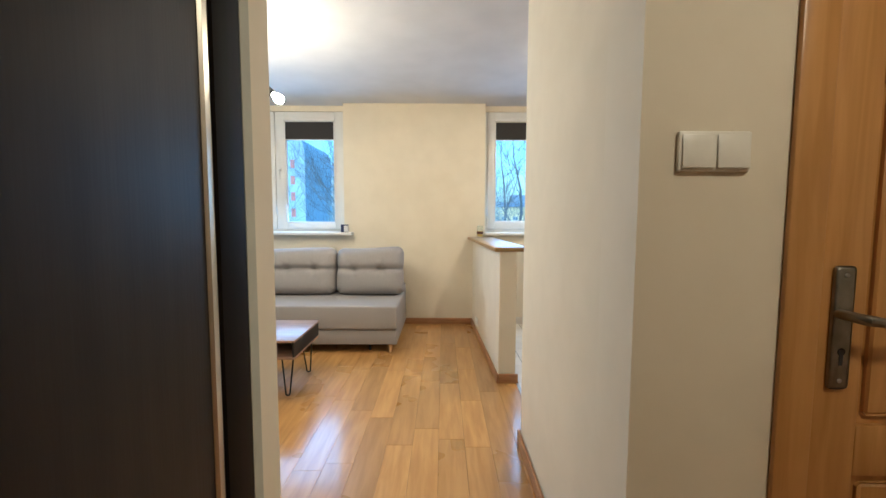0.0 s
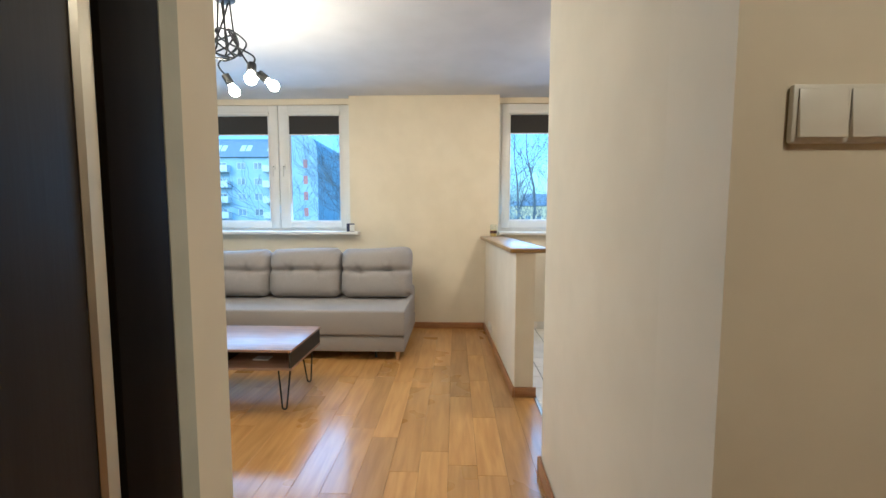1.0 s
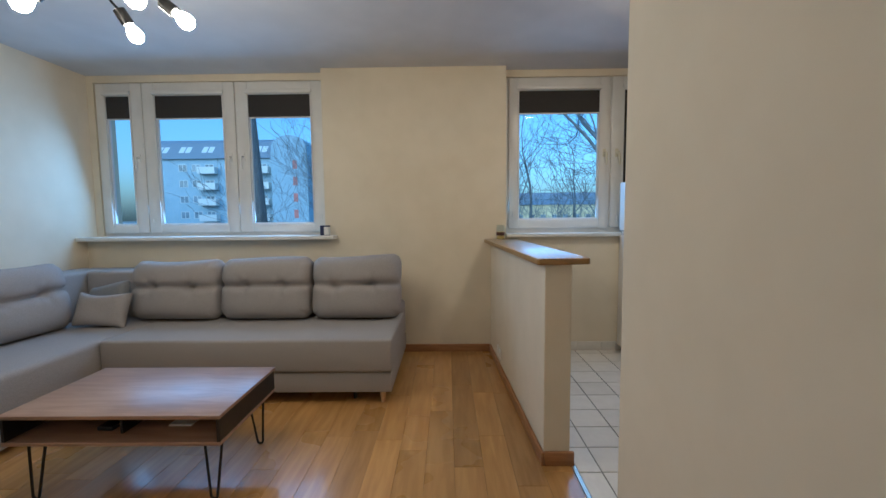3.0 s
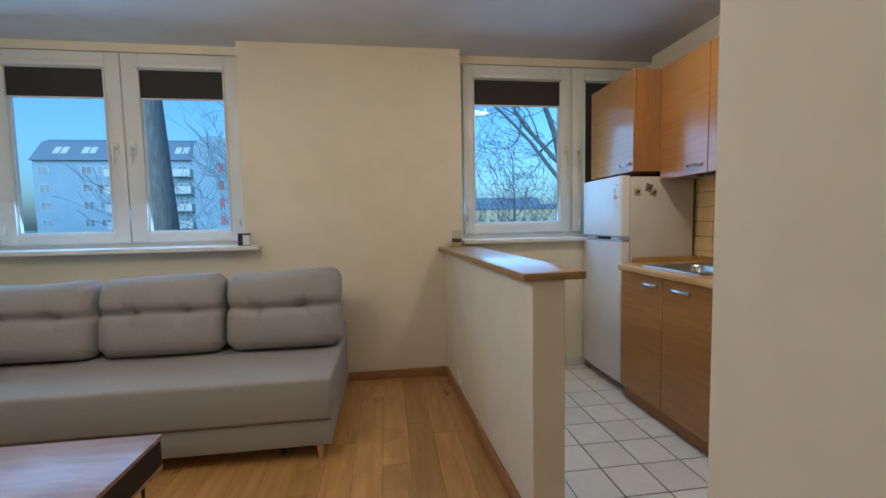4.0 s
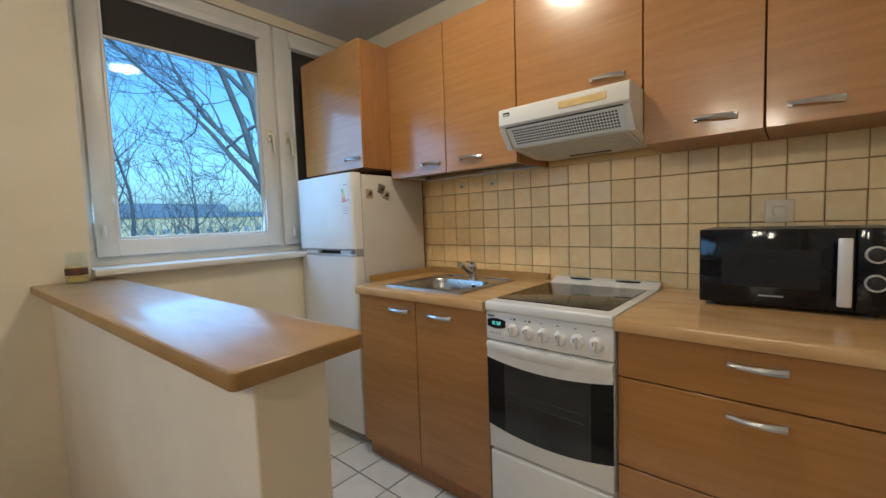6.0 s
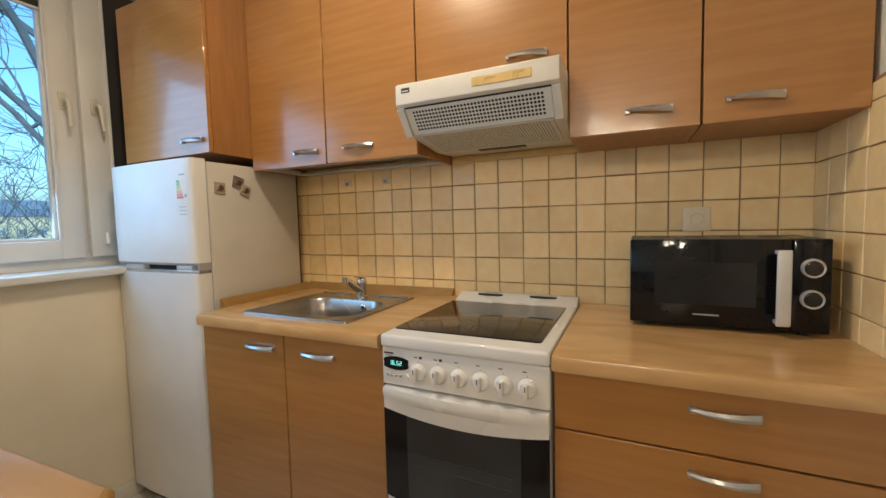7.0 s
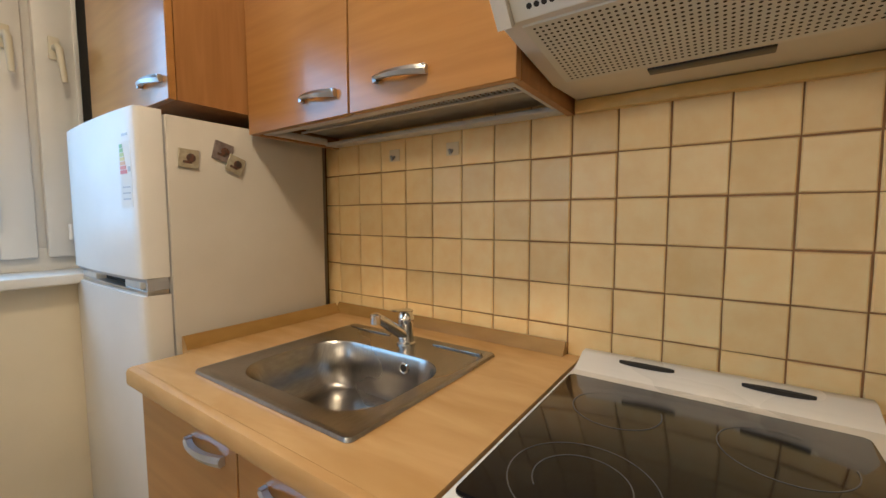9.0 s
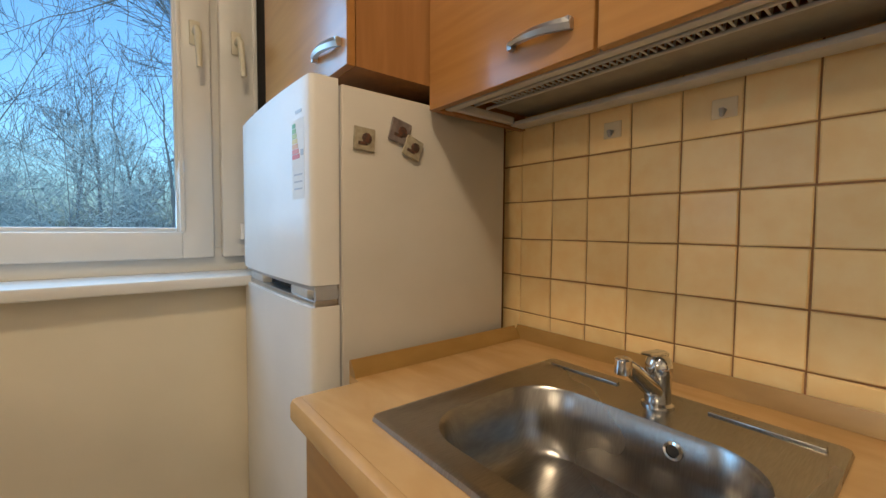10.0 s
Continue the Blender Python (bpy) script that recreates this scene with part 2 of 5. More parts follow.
M_LEGWOOD = mat("pale_beech", (0.5, 0.3, 0.13), (0.6, 0.39, 0.19), 5, (8, 8, 1), rough=0.45)
M_TABLE = mat("table_oak", (0.27, 0.16, 0.1), (0.4, 0.26, 0.175), 3, (1.2, 9, 9), rough=0.32, rough2=0.38, bump=0.05, bscale=20, detail=7, stain=0.1, wave=0.8, spec=0.9)
M_BLACKB = mat("black_board", (0.012, 0.011, 0.01), (0.02, 0.018, 0.017), 30, rough=0.45)
M_BLACKM = mat("black_metal", (0.012, 0.012, 0.012), (0.02, 0.02, 0.02), 30, rough=0.4, metal=0.3)
M_WENGE = mat("wenge_panel", (0.012, 0.008, 0.006), (0.022, 0.016, 0.013), 3, (9, 9, 0.5), rough=0.45, rough2=0.52, bump=0.1, bscale=20, detail=7, stain=0.1, spec=0.22)
M_WENGE_F = mat("wenge_frame", (0.006, 0.0045, 0.003), (0.01, 0.0075, 0.006), 4, (9, 9, 0.5), rough=0.55, spec=0.06)
M_ALU = mat("champagne_aluminium", (0.5, 0.46, 0.38), (0.58, 0.54, 0.45), 20, (1, 1, 0.05), rough=0.3, metal=1.0)
M_DOOR = mat("pine_door", (0.4, 0.19, 0.035), (0.54, 0.28, 0.07), 3, (10, 10, 0.8), rough=0.32, rough2=0.42, bump=0.08, bscale=20, detail=6, stain=0.1, wave=0.8)
M_SWITCH = mat("ivory_plastic", (0.78, 0.74, 0.63), (0.82, 0.78, 0.67), 20, rough=0.35)
M_PLATE = mat("old_nickel", (0.22, 0.2, 0.16), (0.32, 0.29, 0.24), 30, rough=0.32, rough2=0.45, metal=1.0)
M_INK = mat("dark_print", (0.03, 0.03, 0.03), (0.05, 0.05, 0.05), 30, rough=0.6)
M_NAVY = mat("navy_print", (0.012, 0.018, 0.07), (0.02, 0.028, 0.09), 30, rough=0.4)
M_PAPER = mat("white_paper", (0.7, 0.69, 0.66), (0.74, 0.73, 0.7), 30, rough=0.7)
M_WAX = mat("yellow_wax", (0.68, 0.48, 0.12), (0.74, 0.54, 0.17), 10, rough=0.4)
M_BROWNLBL = mat("brown_label", (0.08, 0.03, 0.015), (0.12, 0.05, 0.025), 30, rough=0.6)
M_MAGNET = mat("magnet_face", (0.28, 0.24, 0.16), (0.4, 0.36, 0.26), 90, rough=0.5, rand=0.1)
M_MAGNET_D = mat("magnet_motif", (0.04, 0.035, 0.03), (0.16, 0.06, 0.03), 120, rough=0.5)
M_MAGNET_G = mat("grey_magnet_face", (0.13, 0.1, 0.09), (0.24, 0.2, 0.18), 70, rough=0.5)
M_SILVER = mat("silver_paint", (0.62, 0.61, 0.58), (0.68, 0.67, 0.64), 20, rough=0.35, metal=0.3)
M_GLASS = glass("window_glass", (0.9, 0.97, 1.0))
M_JAR = glass("jar_glass", (0.95, 0.97, 0.965), 0.05)
M_SOCKET = mat("beige_socket", (0.82, 0.69, 0.46), (0.86, 0.73, 0.5), 30, rough=0.6)
M_MWGLASS = mat("microwave_glass", (0.012, 0.0125, 0.013), (0.018, 0.0185, 0.019), 12, rough=0.15)
M_UPSTAND = mat("brown_upstand", (0.29, 0.16, 0.036), (0.36, 0.21, 0.055), 4, (3, 3, 9), rough=0.3, rough2=0.4, stain=0.06)
M_SHELF = mat("oven_wire", (0.03, 0.03, 0.03), (0.05, 0.05, 0.05), 60, rough=0.4)
M_RACKG = mat("pale_rack_plastic", (0.52, 0.52, 0.52), (0.6, 0.6, 0.6), 20, rough=0.35)
M_TRAY = mat("dull_steel_tray", (0.3, 0.29, 0.27), (0.38, 0.37, 0.34), 25, rough=0.4, rough2=0.55, metal=0.5, stain=0.08)
M_BULB = glow("lit_bulb", WARM, BULB_POWER)
M_DISH = glow("lit_diffuser", WARM, DISH_POWER)
M_HALL = glow("lit_hall_diffuser", WARM, HALL_POWER)
M_LED = glow("clock_digits", (0.1, 1.0, 0.7), 0.45)
M_BARK = mat("bark", (0.14, 0.125, 0.11), (0.24, 0.22, 0.2), 9, (3, 3, 0.6), rough=0.95, bump=0.9, bscale=8)
# Twigs paled to bluish grey so that their colour carries the haze.
M_TWIG_HAZE = mat("twig", (0.14, 0.145, 0.15), (0.22, 0.225, 0.23), 6, rough=0.95)
M_LEAF = mat("dry_leaf", (0.08, 0.04, 0.02), (0.15, 0.06, 0.03), 3, rough=0.8)
# Evergreen far paler than its leaves; haze is mixed into this colour.
M_SHRUB_HAZE = mat("evergreen", (0.34, 0.38, 0.37), (0.46, 0.5, 0.48), 3, rough=0.85, rand=0.15)
M_GROUND = mat("winter_grass", (0.18, 0.19, 0.18), (0.25, 0.26, 0.24), 0.6, rough=0.95, stain=0.2)
# White facade pulled towards blue-grey; distance haze is put into the colour.
M_RENDER = mat("hazed_white_facade", (0.34, 0.42, 0.48), (0.4, 0.48, 0.54), 0.6, rough=0.9, stain=0.06)
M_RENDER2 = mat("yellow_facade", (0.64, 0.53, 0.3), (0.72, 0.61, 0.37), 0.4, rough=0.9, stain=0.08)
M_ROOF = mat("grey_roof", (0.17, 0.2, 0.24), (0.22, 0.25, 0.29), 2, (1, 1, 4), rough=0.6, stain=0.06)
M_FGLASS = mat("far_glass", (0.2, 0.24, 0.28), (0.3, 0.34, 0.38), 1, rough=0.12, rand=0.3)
M_FFRAME = mat("far_frame", (0.6, 0.6, 0.58), (0.66, 0.66, 0.64), 3, rough=0.5)
M_RED = mat("red_panel", (0.45, 0.16, 0.13), (0.52, 0.2, 0.16), 3, rough=0.6)

# ---- structure ----
CEIL, FACE_Y, LEFT_X, TILE_X, END_Y = 2.46, 5.095, -2.52, 2.71, 2.565
HALL_X, NIB_Y, HALL_Y = 1.12, 2.63, 1.408


def skew(y):
    """How far the half wall leans towards the living room at y."""
    return -0.045 * (y - 3.43)


def structure(name, bm, m, label, smooth=False):
    return solo(name, bm, m, label, name.split("_")[0], "structure", smooth=smooth)


bm = B()
box(bm, LEFT_X - 0.25, 2.96, FACE_Y, 5.42, -0.2, 1.012)
box(bm, -0.41, 1.165, FACE_Y, 5.42, 1.012, CEIL)
box(bm, LEFT_X - 0.25, -0.41, 5.2, 5.42, 2.4, CEIL)
box(bm, 1.165, 2.96, 5.2, 5.42, 2.4, CEIL)
box(bm, LEFT_X - 0.25, LEFT_X + 0.06, 5.2, 5.42, 1.012, 2.4)
box(bm, LEFT_X - 0.25, LEFT_X, FACE_Y, 5.2, 1.012, CEIL)
box(bm, 2.712, 2.96, FACE_Y, 5.42, 1.012, 2.4)
wall_north = structure("wall_north", bm, M_WALL, "cream painted window wall with two window recesses")
wall_west = structure("wall_west", box(B(), LEFT_X - 0.25, LEFT_X, 1.3, FACE_Y, -0.2, CEIL), M_WALL, "cream painted side wall behind the corner sofa")
wall_east = structure("wall_east", box(B(), TILE_X + 0.008, TILE_X + 0.25, 2.3, FACE_Y, -0.2, CEIL), M_WALL, "cream painted kitchen wall behind the cabinets")
bm = B()
box(bm, HALL_X, 1.26, HALL_Y, NIB_Y, -0.2, CEIL)
box(bm, 1.26, TILE_X + 0.25, END_Y - 0.12, END_Y - 0.008, -0.2, CEIL)
box(bm, 1.26, 1.455, HALL_Y, 1.52, -0.2, CEIL)
box(bm, 2.34, 3.1, HALL_Y, 1.52, -0.2, CEIL)
box(bm, 1.455, 2.34, HALL_Y, 1.52, 2.06, CEIL)
wall_bath = structure("wall_partition", bm, M_WALL, "cream painted partition between hall and kitchen")
structure("wall_corner_strip", box(B(), HALL_X - 0.003, HALL_X + 0.001, HALL_Y - 0.001, 1.6, 0.0, CEIL), M_WALL, "thin raised strip along the hall wall corner")
bm = B()
box(bm, LEFT_X - 0.25, 0.3, 1.352, 1.484, -0.2, CEIL)
box(bm, 0.3, HALL_X, 1.352, 1.484, 2.12, CEIL)
structure("wall_south", bm, M_WALL, "cream painted wall with the doorway to the hall")
structure("trim_jamb", box(B(), 0.3, 0.3025, 1.3495, 1.387, 0.0, 2.12), M_JAMB, "narrow grey-green strip beside the wardrobe")
bm = B()
box(bm, -0.5, -0.4, -1.6, 1.352, -0.2, CEIL)
box(bm, -0.5, 3.1, -1.7, -1.6, -0.2, CEIL)
box(bm, 3.0, 3.1, -1.6, 1.42, -0.2, CEIL)
structure("wall_hall", bm, M_WALL_HALL, "plain painted hall walls")
bm = B()
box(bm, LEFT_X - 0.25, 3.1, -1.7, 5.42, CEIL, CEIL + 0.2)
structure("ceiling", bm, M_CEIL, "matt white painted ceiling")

# half wall between living room and kitchen
bm = B()
prism(bm, [(1.107, 3.43), (1.233, 3.43), (1.233 + skew(FACE_Y), FACE_Y - 0.001), (1.107 + skew(FACE_Y), FACE_Y - 0.001)], "z", 0.0, 0.966, 0.004)
structure("wall_half", bm, M_WALL, "low cream painted wall beside the kitchen")
# bar top with clipped corner
bar = [(1.066, 3.412), (1.074, 3.403), (1.302, 3.418), (1.316, 3.432), (1.318 + skew(FACE_Y), FACE_Y - 0.002), (1.05 + skew(FACE_Y), FACE_Y - 0.002)]
bar_top = thing("bar_top", "glossy wooden bar top on the low wall", "counter", (1.2, 4.2, 0.966))
mid = (1.19, 4.2)
inner = [(x + (0.004 if x < mid[0] else -0.004), max(y, 3.41) if y > 4 else y + 0.004) for x, y in bar]
part("slab", prism(B(), inner, "z", 0.9665, 0.9962, 0.002), M_BARTOP, bar_top)
part("edge_band", prism(B(), bar, "z", 0.9662, 0.9956, 0.005), M_UPSTAND, bar_top, "rounded darker wooden edging")

# skirting
bm = B()
box(bm, 0.2, 1.018, FACE_Y - 0.016, FACE_Y, 0, 0.066, 0.003)
prism(bm, [(1.092, 3.412), (1.107, 3.412), (1.107 + skew(FACE_Y), FACE_Y - 0.017), (1.092 + skew(FACE_Y), FACE_Y - 0.017)], "z", 0, 0.068, 0.003)
box(bm, 1.108, 1.25, 3.412, 3.429, 0, 0.068, 0.003)
box(bm, HALL_X - 0.016, HALL_X - 0.0035, HALL_Y, NIB_Y, 0, 0.066, 0.003)
box(bm, HALL_X - 0.016, 1.262, NIB_Y, NIB_Y + 0.014, 0, 0.066, 0.003)
box(bm, LEFT_X, LEFT_X + 0.014, 1.45, FACE_Y - 0.017, 0, 0.066, 0.003)
box(bm, LEFT_X + 0.015, 0.19, FACE_Y - 0.016, FACE_Y, 0, 0.066, 0.003)
structure("baseboard", bm, M_SKIRT, "oak skirting board along the living room walls", True)
bm = B()
for i in range(8):
    x0 = 1.26 + skew(FACE_Y) + i * 0.205
    if x0 < 2.6:
        box(bm, x0, min(x0 + 0.202, 2.69), FACE_Y - 0.009, FACE_Y, 0, 0.08, 0.002)
structure("trim_kitchen", bm, M_FTILE, "beige tile skirting below the kitchen window", True)

# ---- windows ----


def window(name, label, sashes, z0, z1, zp0, zp1, blinds, ends):
    """sashes: (x0, x1, pane x0, pane x1); blinds: lower edge of each roller blind."""
    w = thing(name, label, "window", ((sashes[0][0] + sashes[-1][1]) / 2, 5.2, z0), kind="structure")
    bm = B()
    yb0, yb1 = 5.226, 5.29
    box(bm, ends[0], ends[1], yb0, yb1, 1.0125, z0 + 0.03, 0.003)
    box(bm, ends[0], ends[1], yb0, yb1, z1 - 0.012, 2.4, 0.003)
    box(bm, ends[0], sashes[0][0] + 0.012, yb0 + 0.001, yb1, z0 + 0.03, z1 - 0.012, 0.003)
    box(bm, sashes[-1][1] - 0.012, ends[1], yb0 + 0.001, yb1, z0 + 0.03, z1 - 0.012, 0.003)
    for a, b in zip(sashes, sashes[1:]):
        box(bm, a[1] - 0.02, b[0] + 0.02, yb0 + 0.001, yb1, z0 + 0.03, z1 - 0.012, 0.003)
    part("window_frame", bm, M_PVC, w)
    for (x0, x1, p0, p1), zb in zip(sashes, blinds):
        bm = B()
        box(bm, x0 + 0.004, p0, 5.2, 5.262, z0, z1, 0.006)
        box(bm, p1, x1 - 0.004, 5.2, 5.262, z0, z1, 0.006)
        box(bm, p0 - 0.002, p1 + 0.002, 5.2, 5.262, z0, zp0, 0.006)
        box(bm, p0 - 0.002, p1 + 0.002, 5.2, 5.262, zp1, z1, 0.006)
        # glazing bead
        for a, b, c, d in ((p0, p0 + 0.012, zp0, zp1), (p1 - 0.012, p1, zp0, zp1)):
            box(bm, a, b, 5.214, 5.24, c, d, 0.003)
        for c, d in ((zp0, zp0 + 0.012), (zp1 - 0.012, zp1)):
            box(bm, p0 + 0.012, p1 - 0.012, 5.214, 5.24, c, d, 0.003)
        s = part("sash", bm, M_PVC, w)
        g = part("pane", box(B(), p0 - 0.004, p1 + 0.004, 5.244, 5.248, zp0 - 0.004, zp1 + 0.004), M_GLASS, s, smooth=False)
        g.visible_shadow = False
        bm = B()
        box(bm, p0 - 0.012, p1 + 0.012, 5.172, 5.199, zp1 + 0.004, zp1 + 0.04, 0.007)
        cass = part("blind_cassette", bm, M_PVC, w)
        bm = B()
        box(bm, p0 + 0.002, p1 - 0.002, 5.2105, 5.2135, zb, zp1 + 0.01)
        part("blind", bm, M_BLIND, w, "dark roller blind cloth", False)
        part("blind_rail", box(B(), p0, p1, 5.2, 5.2135, zb - 0.012, zb - 0.0005, 0.003), M_PVC, w)
        for x in (p0 - 0.001, p1 + 0.001):
            part("blind_guide", box(B(), x - 0.006, x + 0.006, 5.192, 5.1995, zp0, zp1, 0.002), M_PVC, w)
    return w


def window_handle(w, x, z, m=M_PVC_OLD, lean=0.0):
    bm = B()
    box(bm, x - 0.014, x + 0.014, 5.189, 5.1995, z - 0.035, z + 0.035, 0.004)
    tube(bm, [(x, 5.19, z), (x, 5.155, z), (x + 0.002, 5.146, z - 0.012), (x + 0.004 + lean, 5.145, z - 0.11)], [0.009, 0.009, 0.01, 0.0075], 10)
    part("window_handle", bm, m, w, "small lever handle")


W1 = window("window_1", "white plastic three-sash window with short dark blinds", [(-2.45, -2.035, -2.364, -2.14), (-2.035, -1.21, -1.925, -1.315), (-1.21, -0.425, -1.095, -0.538)],
            1.075, 2.395, 1.147, 2.283, (2.09, 2.09, 2.09), (LEFT_X + 0.06, -0.411))
W2 = window("window_2", "white plastic kitchen window with dark roller blinds", [(1.2, 2.085, 1.288, 1.998), (2.1, 2.71, 2.205, 2.62)],
            1.085, 2.395, 1.163, 2.282, (2.093, 1.22), (1.166, 2.711))
window_handle(W1, -2.085, 1.74, M_PVC)
window_handle(W1, -1.262, 1.74, M_PVC)
window_handle(W1, -1.15, 1.74, M_PVC)
window_handle(W2, 2.04, 1.74)
window_handle(W2, 2.15, 1.74, lean=0.006)
for w, x, z in ((W1, -1.99, 1.17), (W1, -0.47, 1.2), (W2, 2.16, 1.16), (W2, 1.235, 1.2)):
    bm = B()
    tube(bm, [(x, 5.185, z - 0.02), (x, 5.185, z + 0.03)], 0.009, 10)
    part("hinge_cap", bm, M_PVC, w)
sill_1 = structure("window_sill_1", box(B(), LEFT_X + 0.002, -0.305, 4.97, 5.225, 1.013, 1.045, 0.006), M_PVC, "white plastic window sill above the sofa", True)
sill_2 = structure("window_sill_2", box(B(), 1.167, 2.709, 5.03, 5.225, 1.013, 1.043, 0.006), M_PVC, "white plastic kitchen window sill", True)

# ---- hall: wardrobe, door, switch ----
w = thing("sliding_wardrobe", "dark wenge sliding-door wardrobe with pale metal edge", "wardrobe", (-0.05, 0.3, 0.0))
part("carcass", box(B(), -0.398, 0.26, -1.2, 1.345, 0.0, 2.4), M_WENGE_F, w, smooth=False)
part("side_post", box(B(), 0.262, 0.302, 1.2525, 1.349, 0.0, 2.4, 0.002), M_WENGE_F, w, "near-black end post")
d = part("sliding_door", box(B(), 0.27, 0.292, 0.25, 1.2255, 0.03, 2.38, 0.001), M_WENGE, w, "dark wenge sliding panel")
bm = B()
prism(bm, [(0.27, 1.226), (0.292, 1.226), (0.297, 1.231), (0.297, 1.247), (0.292, 1.252), (0.27, 1.252)], "z", 0.03, 2.38)
part("edge_profile", bm, M_ALU, d, "pale champagne metal edge profile")
part("sliding_door", box(B(), 0.27, 0.282, -1.19, 0.248, 0.03, 2.38, 0.001), M_WENGE, w, "dark wenge sliding panel")

dr = thing("door_1", "orange-brown pine panel door with old metal handle", "door", (1.9, 1.42, 0.0), kind="structure")
bm = B()
box(bm, 1.436, 1.516, 1.393, 1.4075, 0, 2.1, 0.005)
box(bm, 2.28, 2.36, 1.393, 1.4075, 0, 2.1, 0.005)
box(bm, 1.5165, 2.2795, 1.393, 1.4075, 2.04, 2.1, 0.005)
box(bm, 1.4555, 1.517, 1.408, 1.519, 0, 2.055)
box(bm, 2.279, 2.3395, 1.408, 1.519, 0, 2.055)
part("door_frame", bm, M_DOOR, dr)
bm = B()
box(bm, 1.518, 2.278, 1.43, 1.468, 0.01, 2.035)
leaf = part("door_leaf", bm, M_DOOR, dr)
for a, b in ((1.519, 1.635), (2.16, 2.277)):
    part("door_stile", box(B(), a, b, 1.414, 1.43, 0.012, 2.033, 0.004), M_DOOR, leaf)
for z0, z1 in ((0.012, 0.2), (0.62, 0.74), (1.5, 1.6), (1.92, 2.033)):
    part("door_rail", box(B(), 1.6355, 2.1595, 1.415, 1.43, z0, z1, 0.004), M_DOOR, leaf)
for z0, z1 in ((0.22, 0.6), (0.76, 1.48), (1.62, 1.9)):
    part("door_panel", box(B(), 1.655, 2.14, 1.42, 1.43, z0, z1, 0.009, 1), M_DOOR, leaf)
bm = B()
box(bm, 1.553, 1.598, 1.402, 1.4135, 0.83, 1.105, 0.009, 3)
h = part("door_handle", bm, M_PLATE, dr, "worn metal lever handle on a long plate")
bm = B()
tube(bm, [(1.565, 1.405, 1.0), (1.565, 1.36, 1.0), (1.572, 1.35, 0.999), (1.62, 1.348, 0.992), (1.69, 1.352, 0.988)], [0.011, 0.011, 0.012, 0.0095, 0.011], 12)
part("lever", bm, M_PLATE, h)
bm = B()
tube(bm, [(1.575, 1.403, 0.915), (1.575, 1.401, 0.915)], 0.0085, 12)
box(bm, 1.571, 1.579, 1.401, 1.403, 0.885, 0.91)
part("keyhole", bm, M_HOLE, h)
for z in (0.85, 1.085):
    part("screw", lathe(B(), (1.575, 1.402, z), [(0.005, 0), (0.005, 0.0015), (0.003, 0.002)], 12, (0, -1, 0)), M_NICKEL, h)

sw = thing("light_switch", "ivory double rocker switch on the hall wall", "switch", (1.28, HALL_Y, 1.35))
part("switch_frame", box(B(), 1.194, 1.348, 1.397, 1.4075, 1.306, 1.39, 0.004), M_SWITCH, sw)
for x in (1.201, 1.275):
    bm = B()
    prism(bm, [(1.39, 1.313), (1.397, 1.313), (1.397, 1.383), (1.395, 1.383)], "x", x, x + 0.068, 0.0015)
    part("rocker", bm, M_SWITCH, sw)

# ---- ceiling lamps ----
lamp = thing("ceiling_lamp", "black metal spider lamp with looping arms and lit bulbs", "lamp", (-0.62, 3.17, CEIL))
cx, cy = -0.62, 3.17
part("canopy", lathe(B(), (cx, cy, CEIL - 0.001), [(0.06, 0), (0.06, -0.02), (0.05, -0.028), (0.01, -0.03)], 28), M_BLACKM, lamp)
BULBS = [((-0.79, 2.99, 1.935), (-0.5, -0.35, -0.62)), ((-0.68, 3.36, 1.985), (0.3, 0.4, -0.8)), ((-0.375, 2.96, 1.925), (0.12, -0.4, -0.75)), ((-0.36, 3.2, 1.965), (0.72, 0.1, -0.6)), ((-0.98, 3.4, 2.2), (-0.53, 0.79, 0.33))]
